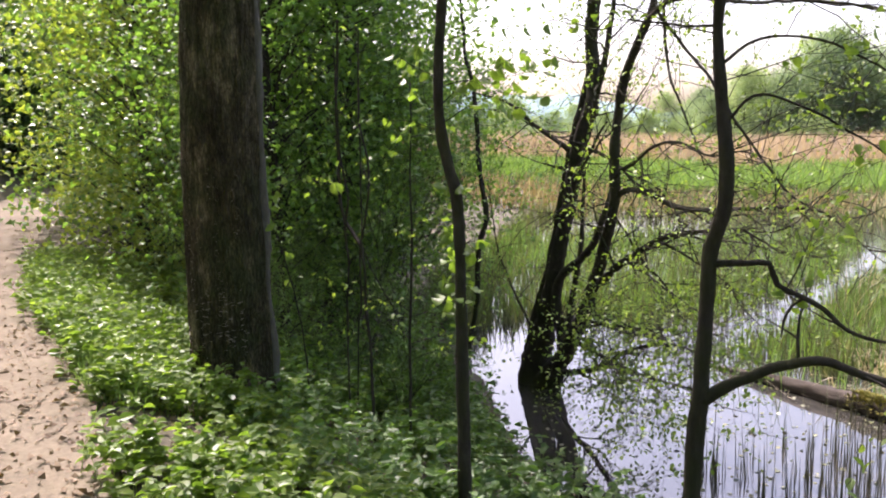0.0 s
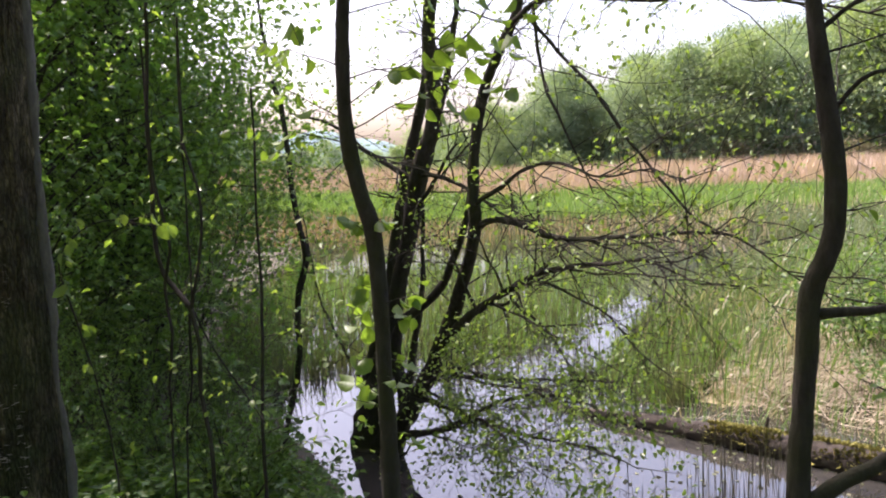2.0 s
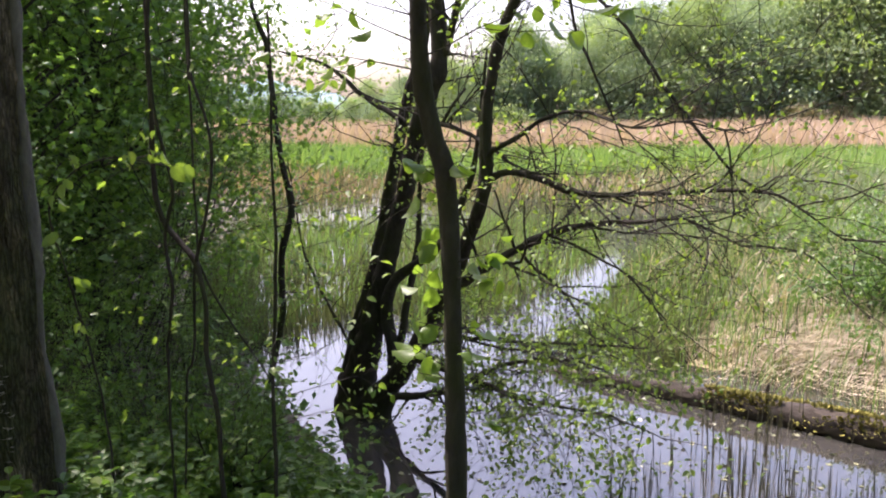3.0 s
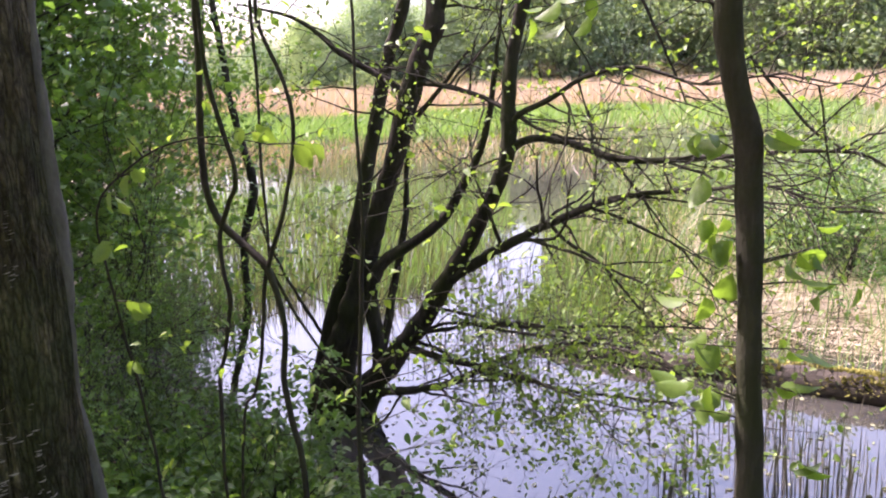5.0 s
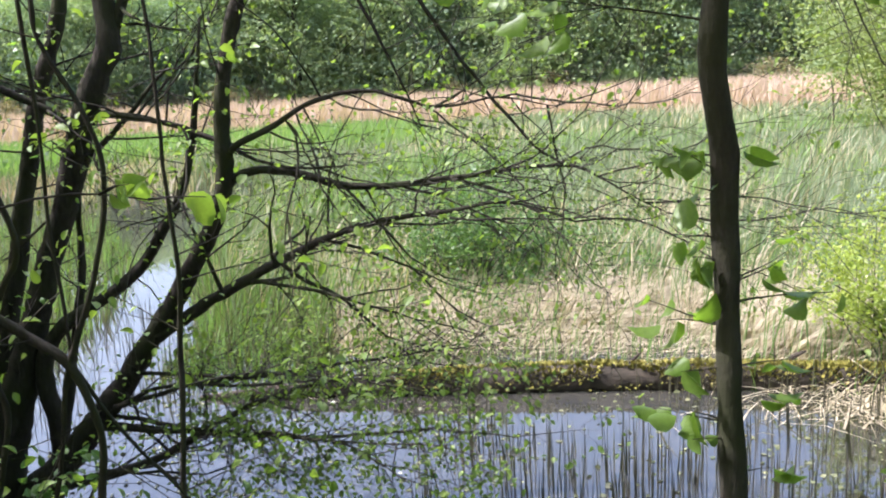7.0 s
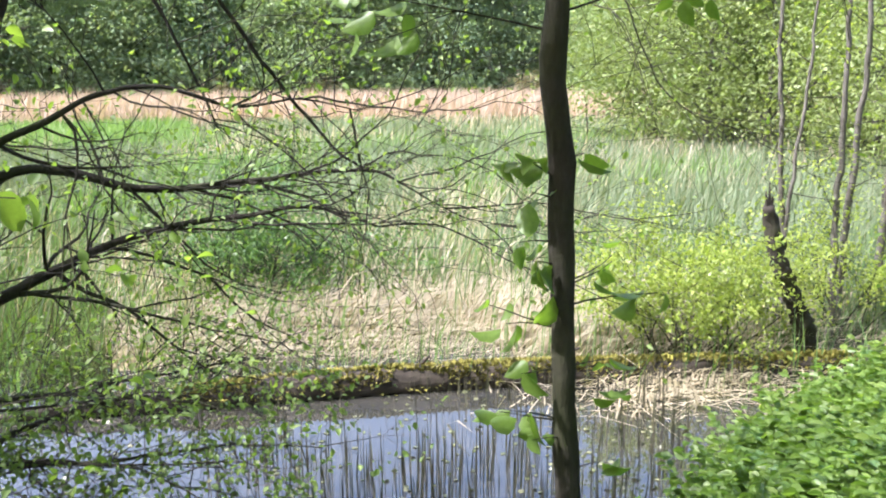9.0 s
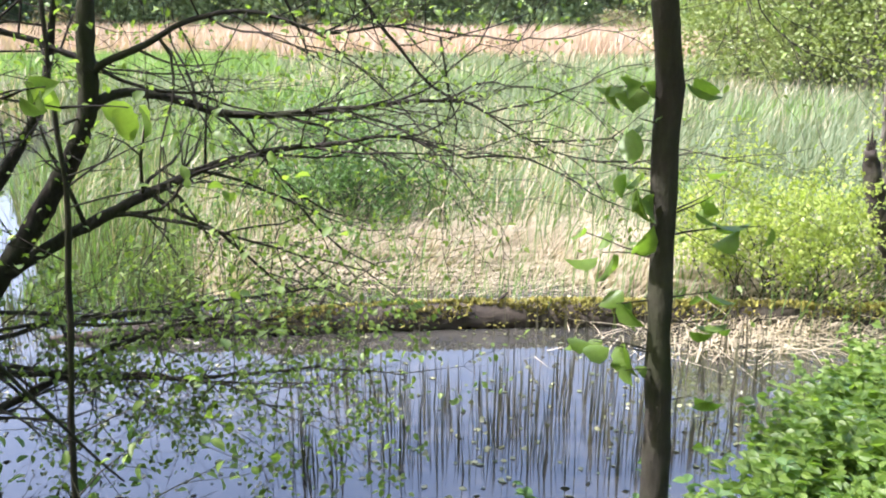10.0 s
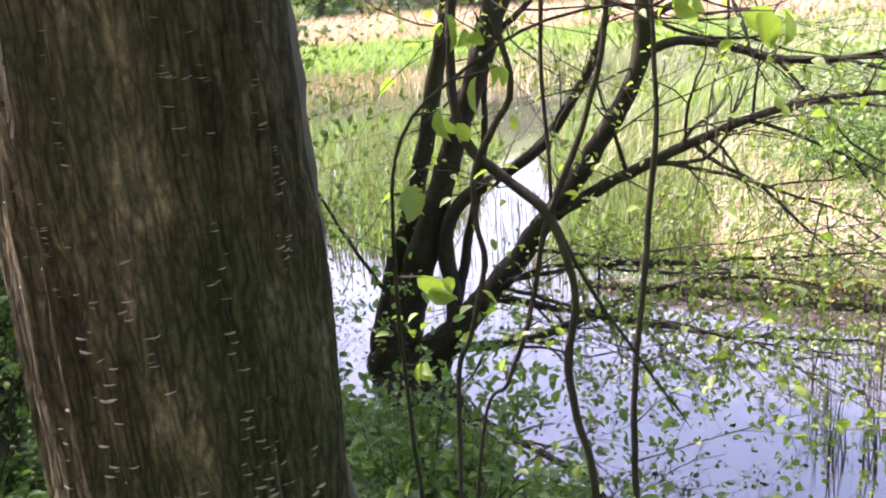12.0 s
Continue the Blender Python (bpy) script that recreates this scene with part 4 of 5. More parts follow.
bush("sprouting_bush", "bright yellow-green spring bush beside the broken stump", (1.30, 9.80, 0.0), 160, 1.35, 0.85, 11, M_LEAF_YELLOW, 0.058, 8)
bush("sprouting_bush", "low yellow-green spring bush over the water", (0.60, 9.85, 0.0), 163, 1.55, 0.6, 11, M_LEAF_YELLOW, 0.058, 9)
bush("sprouting_bush", "yellow-green spring bush among thin stems by the log", (3.0, 9.9, 0.0), 169, 1.5, 0.7, 9, M_LEAF_YELLOW, 0.058, 7)
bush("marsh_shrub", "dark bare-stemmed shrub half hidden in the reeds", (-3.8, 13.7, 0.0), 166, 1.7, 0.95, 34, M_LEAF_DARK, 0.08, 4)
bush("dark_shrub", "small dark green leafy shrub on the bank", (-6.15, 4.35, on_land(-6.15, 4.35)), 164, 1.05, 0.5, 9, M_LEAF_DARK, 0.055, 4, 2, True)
dead = thing("dead_sapling", "thin leafless dead sapling standing in the reeds", "tree", (13.5, 40.6, 0.0))
db = Build(168)
db.tube(crook(curve_points([(0, 0, -0.2, 0.04), (0.05, 0, 1.0, 0.035), (-0.02, 0, 2.0, 0.025), (-0.12, 0, 2.7, 0.012)], 0.1), 0.06, 5), 7, 0.05)
part("stem", db.mesh("stem", M_ROT), dead)

# tall thin trees behind the stump
for k, (px, py, hgt, lean, r) in enumerate([(2.6, 10.3, 6.5, -0.12, 0.035), (3.0, 9.9, 6.5, -0.03, 0.04), (3.5, 10.4, 7, 0.06, 0.045), (2.25, 10.0, 5.5, 0.12, 0.025), (4.3, 10.6, 7, 0.02, 0.05)]):
    tr = thing("thin_tree", "tall thin grey-stemmed tree with bright new leaves", "tree", (px, py, -0.1), "thin trees by the stump")
    rng = np.random.default_rng(170 + k)
    b = Build(170 + k)
    line = curve_points([(0, 0, -0.1, r * 1.2), (lean * 0.8, 0.03, 1.5, r), (lean * 2.2, 0.0, 3.4, r * 0.75), (lean * 3, 0.1, hgt, r * 0.3)], 0.1)
    line = crook(line, 0.035, k + 3)
    b.tube(line, 8, 0.04)
    part("trunk", b.mesh("trunk", M_BARK_PALE), tr)
    wood, sites = Build(180 + k), []
    for q in line[8::3]:
        grow(wood, sites, q[:3], rng.normal(0, 1, 3) + (0, 0, 0.5), rng.uniform(0.4, 1.0), 0.007, 1, rng, 0.8, 0.1, 4, 0.25)
    part("twig_growth", wood.mesh("twig_growth", M_BARK_THIN), tr)
    lv = Build(190 + k)
    leaf_on(lv, sites, 1, 0.075, 0.06, 0.6, False)
    part("crown", lv.mesh("crown", M_LEAF_YELLOW, False), tr)


# ---- woodland trees, built once in a few shapes and repeated ----
def woodland_tree(label, seed, height, crown_r, leaf_mat, leaf_size, clumps, per, low=0.3, trunk_r=0.12, bark=None, group=""):
    tr = thing("woodland_tree", label, "tree", (0, 0, -200), group)
    rng = np.random.default_rng(seed)
    b = Build(seed)
    b.tube(curve_points([(0, 0, -0.3, trunk_r * 1.25), (0.05, 0, height * 0.15, trunk_r), (-0.05, 0.1, height * 0.5, trunk_r * 0.7), (0.05, 0, height * 0.95, trunk_r * 0.15)], 0.5), 9, 0.04)
    centres = []
    for i in range(clumps):
        h = low + (1 - low) * (i + rng.random()) / clumps
        rad = crown_r * (math.sin(math.pi * min(1, (h - low) / (1 - low) * 0.85 + 0.15)) ** 0.6) * rng.uniform(0.35, 1.0)
        a = rng.uniform(0, 6.283)
        c = np.array((math.cos(a) * rad, math.sin(a) * rad, h * height))
        centres.append(c)
        b.tube(curve_points([(0, 0, max(0.3, c[2] - rad * 0.7), trunk_r * 0.25), (c[0] * 0.5, c[1] * 0.5, c[2] - rad * 0.2, trunk_r * 0.16), (*c, trunk_r * 0.05)], 0.6), 4, 0, False)
    part("trunk", b.mesh("trunk", bark or M_BARK_THIN), tr)
    lv = Build(seed + 1)
    for c in centres:
        sc = crown_r * rng.uniform(0.16, 0.34)
        p = c + rng.normal(0, 1, (per, 3)) * (sc, sc, sc * 0.55)
        lv.leaves(p, rng.normal(0, 1, (per, 3)), leaf_size, 0.7, 0.2, 0.3, False)
    part("crown", lv.mesh("crown", leaf_mat, False), tr)
    return tr


rng = np.random.default_rng(300)
# No air haze is rendered; the far crowns hold it in their leaf colour.
FAR_LABEL = "distant broad-leaved tree in haze-paled green at the marsh edge"
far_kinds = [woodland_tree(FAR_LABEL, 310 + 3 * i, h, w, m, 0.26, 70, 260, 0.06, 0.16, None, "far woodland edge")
             for i, (h, w, m) in enumerate([(12, 4.2, M_LEAF_FAR_HAZE), (14, 4.6, M_LEAF_FAR_HAZE), (11, 4.8, M_LEAF_FAR_HAZE2), (13, 3.8, M_LEAF_FAR_HAZE2), (10, 4.0, M_LEAF_FAR_HAZE)])]
low_kinds = [woodland_tree("low russet and green thicket before the far wood", 330 + 3 * i, 4.5, 3.2, m, 0.34, 30, 60, 0.05, 0.08, None, "far thicket") for i, m in enumerate([M_LEAF_RUSSET, M_LEAF_FAR_HAZE])]


def stand(kind, x, y, scale, sink=0.2):
    ob = copy_thing(kind, pose(x, y, float(land(x, y)) - sink, 0, 0, rng.uniform(0, 360)))
    ob.scale = (scale * rng.uniform(0.9, 1.15), scale * rng.uniform(0.9, 1.15), scale)
    return ob


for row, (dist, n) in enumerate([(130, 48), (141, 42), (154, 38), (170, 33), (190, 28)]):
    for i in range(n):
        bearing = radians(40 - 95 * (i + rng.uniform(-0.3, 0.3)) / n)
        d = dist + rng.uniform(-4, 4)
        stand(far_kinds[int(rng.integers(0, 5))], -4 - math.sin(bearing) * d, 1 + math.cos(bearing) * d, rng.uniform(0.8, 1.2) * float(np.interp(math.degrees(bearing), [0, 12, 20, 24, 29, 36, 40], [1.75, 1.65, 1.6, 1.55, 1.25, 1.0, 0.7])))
for i in range(26):
    bearing = radians(38 - 83 * (i + rng.uniform(-0.4, 0.4)) / 26)
    d = 123 + rng.uniform(-3, 3)
    stand(low_kinds[int(rng.integers(0, 2))], -4 - math.sin(bearing) * d, 1 + math.cos(bearing) * d, rng.uniform(0.7, 1.2))
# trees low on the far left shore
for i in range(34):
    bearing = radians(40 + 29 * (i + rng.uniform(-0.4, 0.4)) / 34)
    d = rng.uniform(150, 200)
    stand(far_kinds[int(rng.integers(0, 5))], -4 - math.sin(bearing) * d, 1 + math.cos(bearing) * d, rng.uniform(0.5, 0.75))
# bright trees on the near side of the marsh
near_kind = [woodland_tree("bright spring-green tree at the side of the marsh", 350 + 3 * i, 8.5, 3.4, M_LEAF_NEAR, 0.16, 60, 170, 0.16, 0.12, M_BARK_PALE, "trees beside the marsh") for i in range(2)]
for i, (px, py, s) in enumerate([(15.8, 38, 1.0), (17.5, 35, 1.2), (15.5, 33, 0.9), (17, 40, 1.3), (20, 38, 1.4), (17, 31, 1.0), (19.5, 29, 1.15), (22, 27, 1.1), (16.5, 24.5, 0.85), (19, 22, 1.0), (25, 31, 1.3), (14, 19.5, 0.75), (15.5, 17, 0.9), (22, 35, 1.2), (27, 24, 1.3), (18, 14, 1.0)]):
    stand(near_kind[i % 2], px, py, s)

# woodland along the path
wood_kinds = [woodland_tree("leafy woodland tree beside the path", 370 + 3 * i, h, w, m, 0.17, 80, 110, lo, 0.13, None, "trees along the path")
              for i, (h, w, m, lo) in enumerate([(9, 2.8, M_LEAF_YELLOW, 0.06), (10, 3.0, M_LEAF_SPRING, 0.08), (8, 2.8, M_LEAF_DARK, 0.04)])]
for i, (px, py, s, k) in enumerate([(-42, 4, 1.6, 2), (-43, 7.5, 1.6, 2), (-45, 10, 1.6, 2), (-41, 9.8, 1.5, 2), (-47, 6, 1.7, 2), (-52, 8, 1.8, 2), (-52, 4, 1.8, 2), (-37, 8.9, 1.3, 2), (-12.6, 3.6, 0.6, 0), (-15.2, 4.6, 0.9, 1), (-18.5, 5.2, 1.0, 2), (-15, -3.2, 0.9, 2), (-22, 6.6, 1.1, 2), (-26, 8.4, 1.2, 1), (-20, 9.0, 1.2, 2), (-29, 11, 1.2, 2), (-33, 14, 1.4, 2), (-11, -3.5, 1.0, 1),
                                    (-6, -4.5, 1.1, 2), (-1, -5, 1.1, 1), (4, -5, 1.0, 0), (9, -4, 1.1, 1), (-22, -3.4, 1.2, 2), (-28, -2.6, 1.3, 2), (-34, -1.5, 1.4, 2), (-40, 1.5, 1.5, 2), (-44, 5.5, 1.5, 2), (-41, -4, 1.5, 2), (-38, 11.5, 1.4, 2), (-48, 1, 1.6, 2), (-17, -4.5, 1.2, 1), (8, 4.5, 0.9, 0), (12, 6, 1.0, 1), (15, 1.5, 1.1, 2)]):
    stand(wood_kinds[k], px, py, s)
# Trees outside the view, added only so their high crowns block sunlight.
shade_kind = woodland_tree("unseen tall tree with a high leafy crown, added to cast shade", 385, 12, 3.6, M_LEAF_MID, 0.17, 70, 120, 0.5, 0.15, None, "trees along the path")
for px, py, s in ((6.5, 1.6, 0.9), (1.2, -3.4, 1.0), (-3.5, -3.2, 1.0)):
    stand(shade_kind, px, py, s)
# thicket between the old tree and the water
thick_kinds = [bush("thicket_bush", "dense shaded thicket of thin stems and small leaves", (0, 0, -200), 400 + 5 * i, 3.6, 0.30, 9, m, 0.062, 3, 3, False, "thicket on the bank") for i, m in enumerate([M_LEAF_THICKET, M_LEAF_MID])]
for i, (px, py, s, k) in enumerate([(-8.3, 4.7, 0.85, 0), (-9.4, 5.4, 1.0, 1), (-10.4, 6.0, 1.05, 0), (-9.9, 4.6, 1.1, 0), (-11.4, 6.2, 1.2, 0), (-12.3, 7.0, 1.2, 1), (-8.6, 5.9, 0.4, 0), (-7.7, 4.0, 0.5, 0), (-13.4, 7.8, 1.3, 0), (-10.8, 4.2, 1.0, 1), (-14.2, 7.4, 1.3, 0)]):
    stand(thick_kinds[k], px, py, s, 0.1)
tall_kind = woodland_tree("slim shaded tree rising from the thicket", 420, 8.0, 1.9, M_LEAF_MID, 0.10, 80, 110, 0.12, 0.07, None, "slim trees in the thicket")
for px, py, s, k in ((-9.6, 6.9, 0.25, 0), (-12.5, 9.0, 0.35, 0), (-7.5, 5.6, 0.24, 0), (-8.4, 5.3, 0.42, 0), (-7.0, 4.6, 0.26, 0), (-7.6, 4.9, 0.36, 0), (-6.6, 3.9, 0.3, 0), (-8.0, 3.7, 0.4, 0), (-9.0, 4.0, 0.5, 0)):
    stand(thick_kinds[k], px, py, s, 0.05)
for px, py, s in ((-9.6, 5.6, 0.9), (-11.0, 6.3, 1.0), (-10.0, 4.9, 1.0), (-12.2, 6.4, 1.1), (-13.6, 7.4, 1.1), (-8.8, 4.3, 0.85)):
    stand(tall_kind, px, py, s)
for first in (*far_kinds, *low_kinds, *near_kind, *wood_kinds, shade_kind, *thick_kinds, tall_kind):
    for o in (*first.children_recursive, first):
        bpy.data.objects.remove(o)


# ---- undergrowth on the bank ----
def herb_patch(name, label, seed, spots, height, leaf_size, leaf_mat, stems_per=5, leaves_per=14):
    rg = np.random.default_rng(seed)
    wood, lv = Build(seed), Build(seed + 1)
    places, aims = [], []
    for (px, py) in spots:
        z = float(land(px, py))
        for s in range(stems_per):
            h = height * rg.uniform(0.5, 1.2)
            bx, by = px + rg.normal(0, 0.10), py + rg.normal(0, 0.10)
            tx, ty = rg.normal(0, 0.25, 2) * h
            wood.tube(np.array([(bx, by, z - 0.03, 0.003), (bx + tx * 0.4, by + ty * 0.4, z + h * 0.55, 0.0025), (bx + tx, by + ty, z + h, 0.0015)]), 3, cap=False)
            for u in rg.uniform(0.25, 1.0, leaves_per):
                a = rg.uniform(0, 6.283)
                places.append((bx + tx * u, by + ty * u, z + h * u))
                aims.append((math.cos(a), math.sin(a), 0.35))
    lv.leaves(places, aims, leaf_size, 0.62, 0.15, 0.35)
    ob = thing(name, label, "plants", kind="stuff")
    part("stalks", wood.mesh("stalks", M_LEAF_HERB, False), ob)
    part("foliage", lv.mesh("foliage", leaf_mat, False), ob)


def scatter(seed, n, x0, x1, low, high, power=1.0):
    """Spots on the bank; low and high run from the path's edge (0) to the shore (1)."""
    rg = np.random.default_rng(seed)
    out = []
    for _ in range(n):
        x = rg.uniform(x0, x1)
        u = low + (high - low) * rg.random() ** power
        e, s = float(trail_edge(x)), float(shore(x))
        out.append((x, e + (s - e) * u))
    return out


def clear_of_walk(spots):
    return [(x, y) for x, y in spots if y > trail_edge(x) + 0.02 and not (-4.9 < x < -3.8 and y < 2.4) and math.hypot(x - T_AT[0], y - T_AT[1]) > 0.38]


herb_patch("bank_herbs", "bright nettle-like herbs along the path's edge", 500, clear_of_walk(scatter(501, 330, -13, -5.2, 0.0, 0.32)), 0.36, 0.07, M_LEAF_HERB)
# The herbs below take the darker leaf colour to stand for the bank's shade.
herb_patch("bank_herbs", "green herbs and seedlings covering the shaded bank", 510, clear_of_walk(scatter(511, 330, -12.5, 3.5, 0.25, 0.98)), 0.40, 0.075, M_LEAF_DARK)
herb_patch("bank_herbs", "lush bright green herbs at the waterside", 520, [(x, y) for x, y in scatter(521, 420, -2.4, 2.6, 0.55, 1.0) if x > -1.75], 0.44, 0.085, M_LEAF_HERB)
herb_patch("bank_herbs", "leafy seedlings at the foot of the old tree", 530, clear_of_walk(scatter(531, 120, -7.2, -4.7, 0.3, 0.85)), 0.38, 0.07, M_LEAF_MID)
herb_patch("bank_herbs", "bright herbs fringing the trodden earth", 535, clear_of_walk(scatter(536, 300, -5.4, 3.0, 0.0, 0.35)), 0.30, 0.07, M_LEAF_HERB)
grass = Build(540)
gs = np.array(clear_of_walk(scatter(541, 5200, -12, -5.0, 0.0, 0.3, 1.3)))
grass.blades(gs, land(gs[:, 0], gs[:, 1]) - 0.02, np.random.default_rng(3).uniform(0.15, 0.42, len(gs)), 0.009, (0.05, 0.05), 0.35, 0.6)
tagged(new("grass", grass.mesh("grass", M_REED_GREEN, False)), "bright long grass along the path's edge", "grass", kind="stuff")
mulch = Build(545)
ms = np.array(scatter(546, 8000, -8, 4, -0.15, 1.0))
mr = np.random.default_rng(547)
mulch.leaves(np.column_stack([ms, land(ms[:, 0], ms[:, 1]) + 0.012]), np.column_stack([mr.normal(0, 1, (len(ms), 2)), mr.normal(0.1, 0.2, len(ms))]), 0.06, 0.6, 0.2, 0.0, False)
tagged(new("leaf_litter", mulch.mesh("leaf_litter", M_LITTER, False)), "dead brown leaves lying on the bank", "leaf litter", kind="stuff")
litter = Build(550)
rg = np.random.default_rng(551)
lx = rg.uniform(-18, 8, 9000)
ly = trail_edge(lx) + rg.normal(-0.9, 1.0, 9000)
litter.leaves(np.column_stack([lx, ly, land(lx, ly) + 0.022]), np.column_stack([rg.normal(0, 1, 9000), rg.normal(0, 1, 9000), rg.normal(0.1, 0.15, 9000)]), 0.038, 0.6, 0.15, 0.0, False)
tagged(new("leaf_litter", litter.mesh("leaf_litter", M_LITTER, False)), "dry brown leaf bits scattered over the path", "leaf litter", kind="stuff")


# ---- sticks lying on the bank ----
def fallen_branch(place, turn, length, seed):
    ob = thing("fallen_branch", "bare dead branch lying on the bank", "branch", place, "dead branches on the bank")
    b = Build(seed)
    z_end = float(land(place[0] + math.cos(turn) * length, place[1] + math.sin(turn) * length)) - place[2]
    line = crook(curve_points([(0, 0, 0.02, 0.018), (math.cos(turn) * length * 0.5, math.sin(turn) * length * 0.5, z_end * 0.5 + 0.06, 0.014), (math.cos(turn) * length, math.sin(turn) * length, z_end + 0.03, 0.005)], 0.05), 0.05, seed)
    b.tube(line, 7, 0.06)
    part("stick", b.mesh("stick", M_ROT), ob)
    for i in (len(line) // 3, len(line) * 2 // 3):
        s = Build(seed + i)
        q = line[i]
        s.tube(curve_points([(*q[:3], 0.007), (q[0] + 0.12, q[1] + 0.06, q[2] + 0.08, 0.005), (q[0] + 0.25, q[1] + 0.05, q[2] + 0.12, 0.002)], 0.04), 5, 0.05)
        part("side_twig", s.mesh("side_twig", M_ROT), ob)


for k, (bx, by, turn, ln) in enumerate([(-5.7, 4.6, 0.5, 1.2), (-5.4, 4.9, 0.9, 0.9), (-6.0, 5.0, 0.2, 1.2), (-5.0, 4.6, 0.1, 0.9), (-6.6, 4.9, 0.7, 1.1), (-9.2, 2.9, 0.4, 2.0), (-8.0, 2.6, 1.0, 1.3)]):
    fallen_branch((bx, by, float(land(bx, by))), turn, ln, 560 + 7 * k)


# ---- reeds and marsh ----
def reed_field(label, seed, xy, height, width, mat, lean=(0.05, 0.0), spread=0.12, bend=0.3, under=0.1):
    height = height[:len(xy)]
    b = Build(seed)
    b.blades(xy, np.maximum(land(xy[:, 0], xy[:, 1]), -0.3) - under, height, width, lean, spread, bend)
    return tagged(new("reeds", b.mesh("reeds", mat, False)), label, "reeds", kind="stuff")


def fan(seed, n, near, far, b0, b1, power=1.0):
    """Points over the marsh between two distances and two bearings from the bank."""
    rg = np.random.default_rng(seed)
    d = near + (far - near) * rg.random(n) ** power
    b = np.radians(rg.uniform(min(b0, b1), max(b0, b1), n))
    return np.column_stack([-4 - np.sin(b) * d, 1 + np.cos(b) * d]), rg


def channel(xy):
    """The open strip of water that runs back through the reeds."""
    mid = np.interp(xy[:, 1], CHANNEL_Y, CHANNEL_MID)
    half = np.interp(xy[:, 1], CHANNEL_Y, CHANNEL_HALF)
    return np.abs(xy[:, 0] - mid) < half


def straw_bed(xy):
    """1 where the dry reeds lie flattened behind the log."""
    front = xy[:, 1] - marsh_front(xy[:, 0])
    return np.clip(1.25 - np.abs(front - 1.4) / 2.2, 0, 1) * np.clip(1.3 - np.abs(xy[:, 0] + 1.8) / 4.5, 0, 1)


def clear_of_shrub(xy):
    return np.hypot(xy[:, 0] + 3.8, (xy[:, 1] - 13.4) * 0.8) > 1.15


def inlet(xy):
    return (xy[:, 1] > marsh_front(xy[:, 0]) + 0.1) & ~channel(xy)


def patch(xy, scale, seed):
    """Slow change over the marsh, 0 to 1."""
    return np.array([0.5 + 0.5 * noise.fractal(Vector((x * scale, y * scale * 0.6, seed)), 0.7, 2.0, 3) for x, y in xy])


def sparse(xy, keep, rg):
    return xy[rg.random(len(xy)) < keep]


xy, rg = fan(600, 95000, 66, 124, 62, -58, 0.8)
xy = xy[(xy[:, 0] < 50) & (np.hypot(xy[:, 0] + 4, xy[:, 1] - 1) > np.where(xy[:, 0] > -4, 78, 68))]
reed_field("tall tan dry reeds filling the far marsh", 601, xy, rg.uniform(1.3, 3.5, len(xy)), 0.10, M_REED_TAN, (0.05, 0), 0.2)
xy, rg = fan(605, 46000, 30, 80, 62, -50)
k = patch(xy, 0.09, 1.0)
left = np.clip((-xy[:, 0] - 12) / 12, 0, 1) * np.clip((46 - np.hypot(xy[:, 0] + 4, xy[:, 1] - 1)) / 6, 0, 1)
reed_field("low green and tan sedge of the middle marsh", 606, sparse(xy, np.clip(1.6 - 1.6 * k - 0.8 * left, 0, 1), rg), rg.uniform(0.5, 1.2, len(xy)), 0.07, M_REED_MIX, (0.1, 0), 0.18)
reed_field("pale straw-coloured sedge of the middle marsh", 607, sparse(xy, np.clip(1.1 * k - 0.58, 0, 1), rg), rg.uniform(0.6, 1.4, len(xy)), 0.07, M_REED_DRY, (0.1, 0), 0.18)
reed_field("brown sedge of the middle marsh", 608, sparse(xy, 0.8 * left, rg), rg.uniform(0.5, 1.1, len(xy)), 0.08, M_REED_BROWN, (0.1, 0), 0.18)
xy, rg = fan(610, 30000, 44, 70, 62, 2)
xy = sparse(xy, np.clip(3 * patch(xy, 0.06, 4.0) - 0.45, 0, 1), rg)
reed_field("band of bright green young reeds", 611, xy, rg.uniform(0.8, 1.5, len(xy)), 0.09, M_REED_BRIGHT, (0.1, 0), 0.15)
xy, rg = fan(615, 64000, 11, 40, 34, -50, 0.9)
xy = xy[inlet(xy) & clear_of_shrub(xy)]
xy = sparse(xy, 1 - 0.85 * straw_bed(xy), rg)
k = patch(xy, 0.16, 2.0)
reed_field("upright green and straw-coloured reeds", 616, sparse(xy, np.clip(1.5 - 1.4 * k, 0, 1), rg), rg.uniform(0.5, 1.35, len(xy)), 0.030, M_REED_MIX, (0.18, 0), 0.22)
reed_field("upright pale dry reeds", 617, sparse(xy, np.clip(1.1 * k - 0.55, 0, 1), rg), rg.uniform(0.6, 1.5, len(xy)), 0.022, M_REED_DRY, (0.25, 0), 0.25)
xy, rg = fan(620, 36000, 9.0, 15.5, 18, -48)
k = patch(xy, 0.35, 6.0)
xy = sparse(xy, np.where(inlet(xy), np.clip(0.1 + 0.3 * k + 0.9 * straw_bed(xy), 0, 1), np.where(channel(xy), 0, 0.12 * k)), rg)
reed_field("flattened dry straw-coloured reeds", 621, xy, rg.uniform(0.3, 0.85, len(xy)), 0.018, M_REED_DRY, (1.0, 0.1), 0.65, 0.6)
xy, rg = fan(625, 8000, 8.6, 16, 18, -46)
xy = sparse(xy, np.where(inlet(xy), 1.0 - 0.6 * straw_bed(xy), 0.25), rg)
reed_field("fresh green reed shoots among the straw", 626, xy, rg.uniform(0.5, 1.15, len(xy)), 0.016, M_REED_GREEN, (0.1, 0), 0.15)
xy, rg = fan(630, 30000, 17, 62, 24, -34)
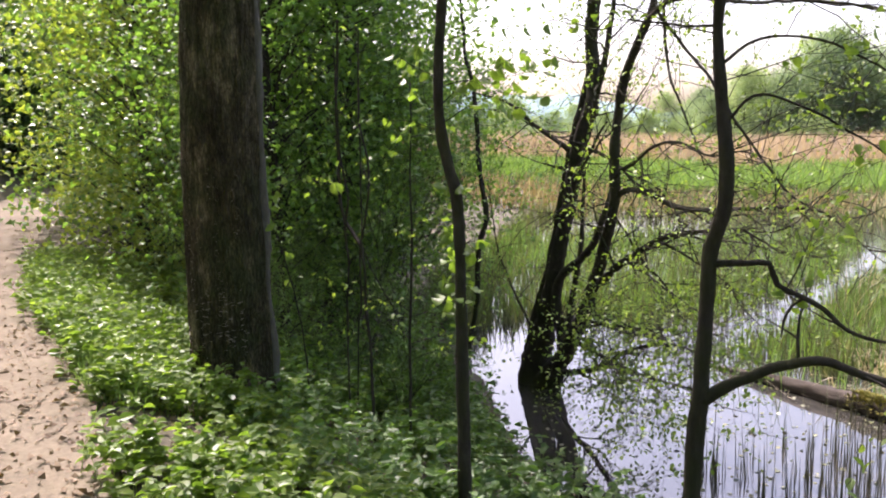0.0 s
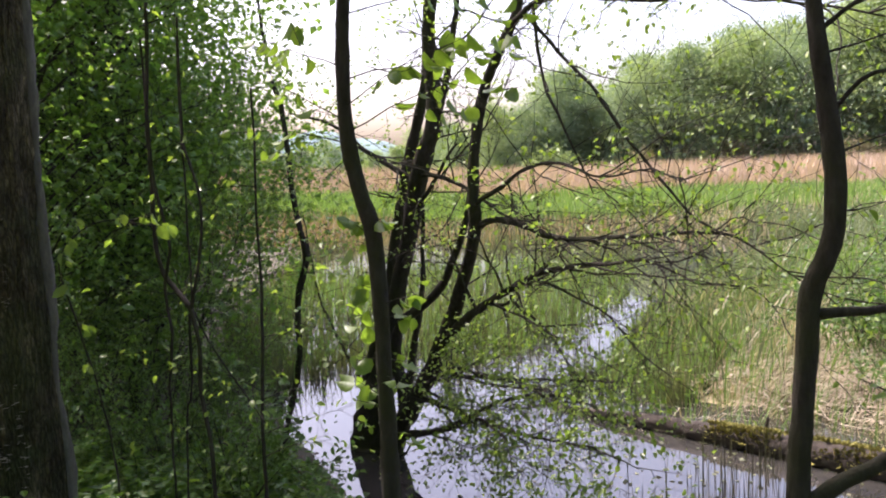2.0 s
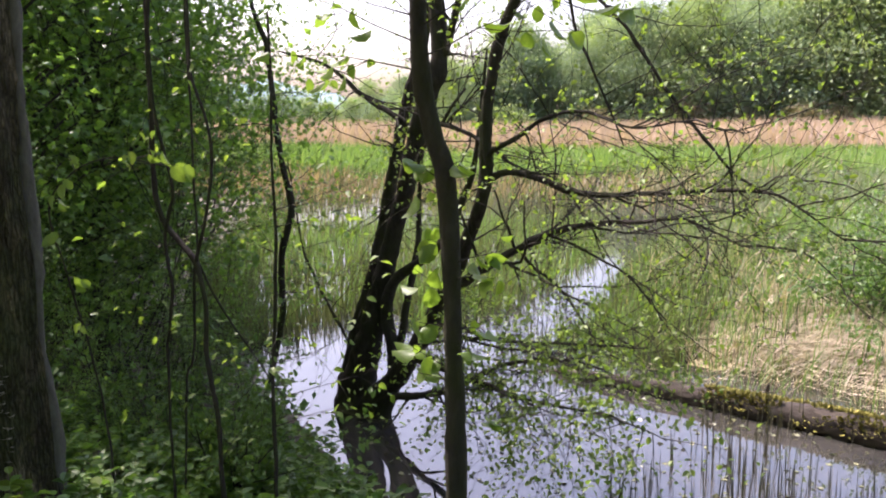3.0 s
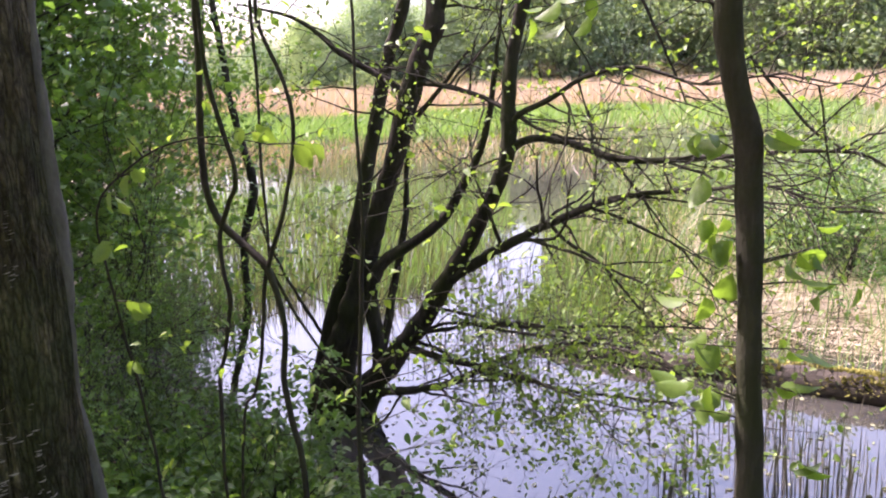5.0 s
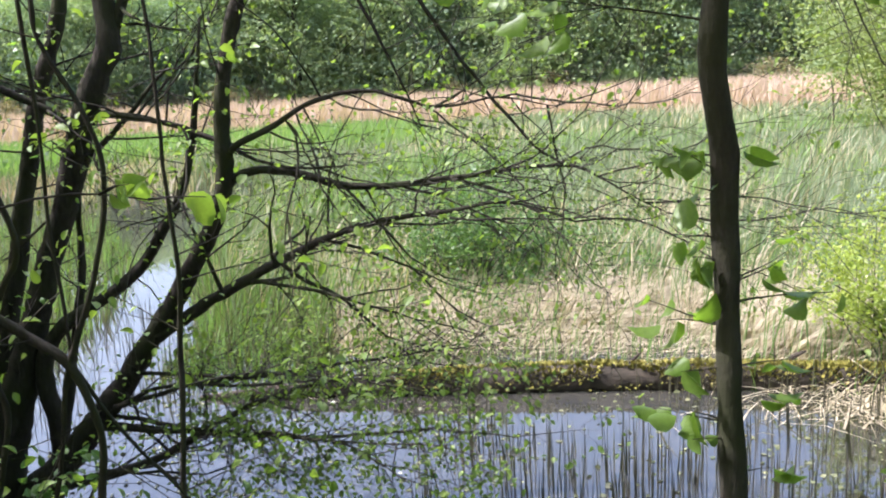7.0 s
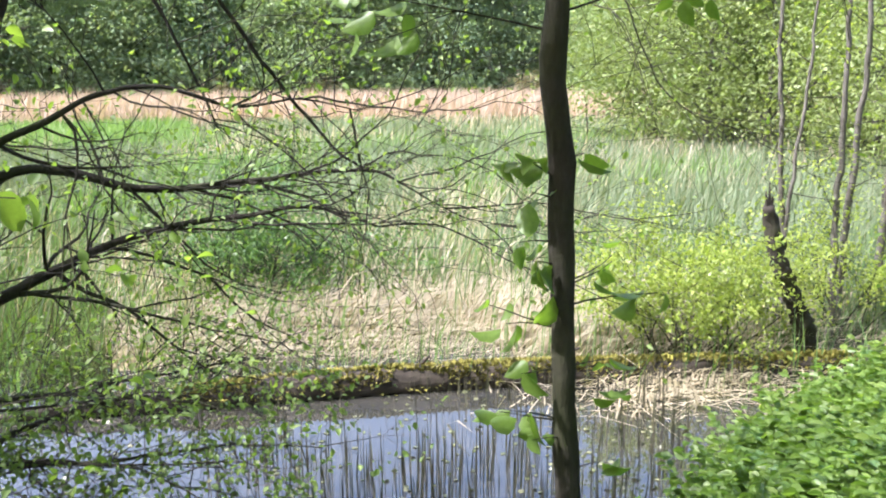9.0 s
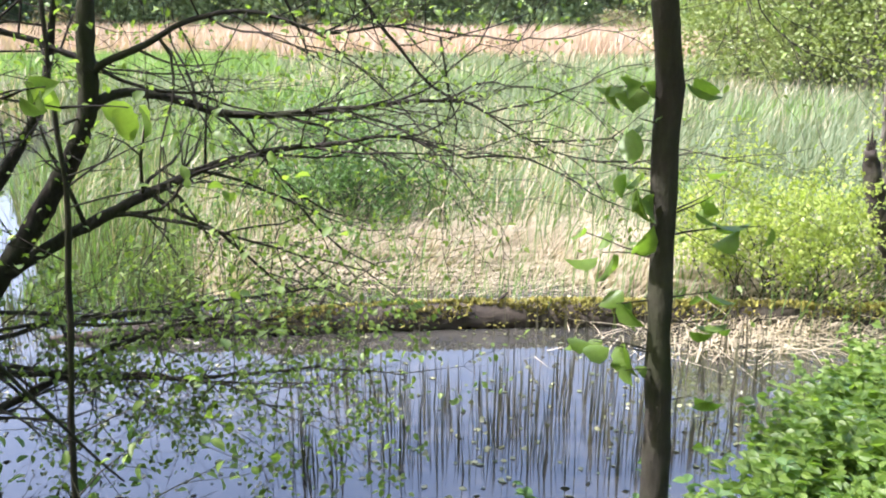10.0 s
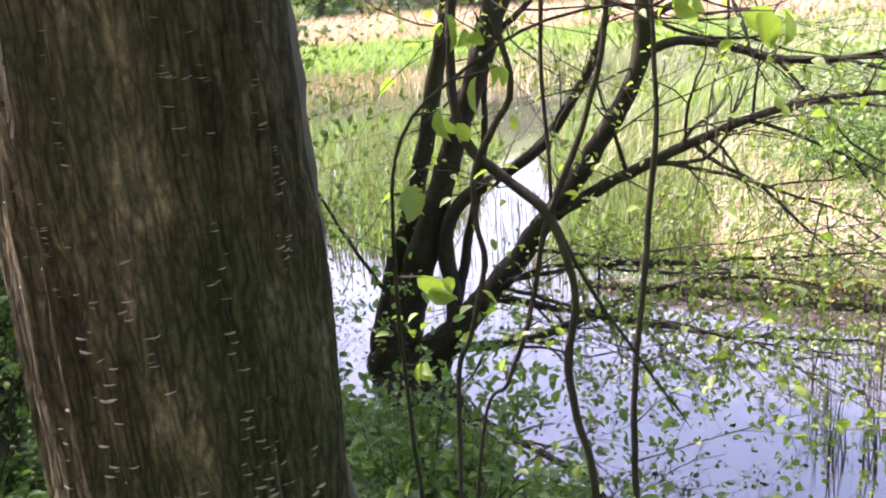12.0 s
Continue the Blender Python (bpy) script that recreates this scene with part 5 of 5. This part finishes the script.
spots = ((2.3, 20.5, 1.9, 1.1), (-3.3, 31.0, 3.0, 2.0), (-5.5, 29.0, 2.5, 1.5), (5.0, 27.5, 3.0, 1.6), (-6.6, 21.0, 1.6, 2.0), (9.0, 24.0, 2.5, 1.2), (-10.0, 45.0, 6.0, 4.0), (2.0, 38.0, 5.0, 2.5), (14.0, 40.0, 6.0, 3.0))
xy = xy[np.any([((xy[:, 0] - cx) / rx) ** 2 + ((xy[:, 1] - cy) / ry) ** 2 < rg.uniform(0.3, 1.3, len(xy)) for cx, cy, rx, ry in spots], axis=0)]
reed_field("clump of bright green young reeds", 631, xy, rg.uniform(0.8, 1.5, len(xy)), 0.055, M_REED_BRIGHT, (0.1, 0), 0.15)
xy, rg = fan(635, 60000, 9.6, 46, 64, 9, 1.35)
xy = xy[~channel(xy) & (xy[:, 1] > shore(xy[:, 0]) - np.where(xy[:, 0] < -10, 0.9, -0.4)) & (xy[:, 1] > np.where(xy[:, 0] < -10.5, 6.0, 10.2 + 0.5 * np.sin(xy[:, 0] * 1.7)))]
k = patch(xy, 0.2, 3.0)
reed_field("olive reeds standing in shallow water", 636, sparse(xy, np.clip(0.3 + 1.0 * k, 0, 1), rg), rg.uniform(0.35, 1.0, len(xy)), 0.028, M_REED_OLIVE, (0.05, 0), 0.12)
xy, rg = fan(637, 24000, 9.8, 24, 60, 9)
xy = xy[~channel(xy) & (xy[:, 1] > shore(xy[:, 0]) - np.where(xy[:, 0] < -10, 0.5, -0.4)) & (xy[:, 1] > np.where(xy[:, 0] < -11, 6.0, 10.6 + 0.5 * np.sin(xy[:, 0] * 2.1)))]
k = patch(xy, 0.25, 5.0)
reed_field("dull green reeds thick in the shallows", 638, sparse(xy, np.clip(0.2 + 1.1 * k, 0, 1), rg), rg.uniform(0.4, 1.0, len(xy)), 0.026, M_REED_GREEN, (0.05, 0), 0.12)
xy, rg = fan(640, 3000, 8.0, 14, 44, 2)
xy = xy[xy[:, 1] > shore(xy[:, 0]) + 1.8]
xy = sparse(xy, np.clip(2.2 * patch(xy, 0.5, 9.0) - 0.5, 0, 1), rg)
reed_field("thin dark reed stalks in the open water", 641, xy, rg.uniform(0.35, 0.9, len(xy)), 0.014, M_REED_WET, (0.0, 0), 0.04, 0.1, 0.15)
xy, rg = fan(645, 3400, 5.6, 9.2, 4, -36)
xy = xy[(xy[:, 1] > shore(xy[:, 0]) + 0.5)]
xy = sparse(xy, np.clip(2.6 * patch(xy, 0.8, 11.0) - 0.75, 0, 1), rg)
reed_field("thin dark reed stalks in the open water", 646, xy, rg.uniform(0.35, 1.0, len(xy)), 0.017, M_REED_WET, (0.0, 0), 0.035, 0.1, 0.15)

rg = np.random.default_rng(648)
xy = np.column_stack([rg.normal(0.3, 0.9, 700), rg.normal(8.75, 0.32, 700)])
xy = xy[xy[:, 1] > shore(xy[:, 0]) + 0.3]
debris = Build(649)
debris.blades(xy, np.full(len(xy), 0.004), rg.uniform(0.06, 0.22, len(xy)), 0.016, (1.2, -0.4), 2.2, 0.5)
tagged(new("reeds", debris.mesh("reeds", M_REED_DRY, False)), "broken dry reeds drifted against the log", "reeds", kind="stuff")
pads = Build(650)
px = np.random.default_rng(651).uniform(-8, 2, 1300)
py = np.random.default_rng(652).uniform(5.5, 10.5, 1300)
keep = py > shore(px) + 0.4
px, py = px[keep], py[keep]
rg = np.random.default_rng(653)
pads.leaves(np.column_stack([px, py, np.full(len(px), 0.006)]), np.column_stack([rg.normal(0, 1, len(px)), rg.normal(0, 1, len(px)), np.zeros(len(px))]), 0.06, 0.7, 0.02, 0.0, False)
tagged(new("floating_leaves", pads.mesh("floating_leaves", M_PAD, False)), "small floating leaves and scraps on the water", "leaves", kind="stuff")
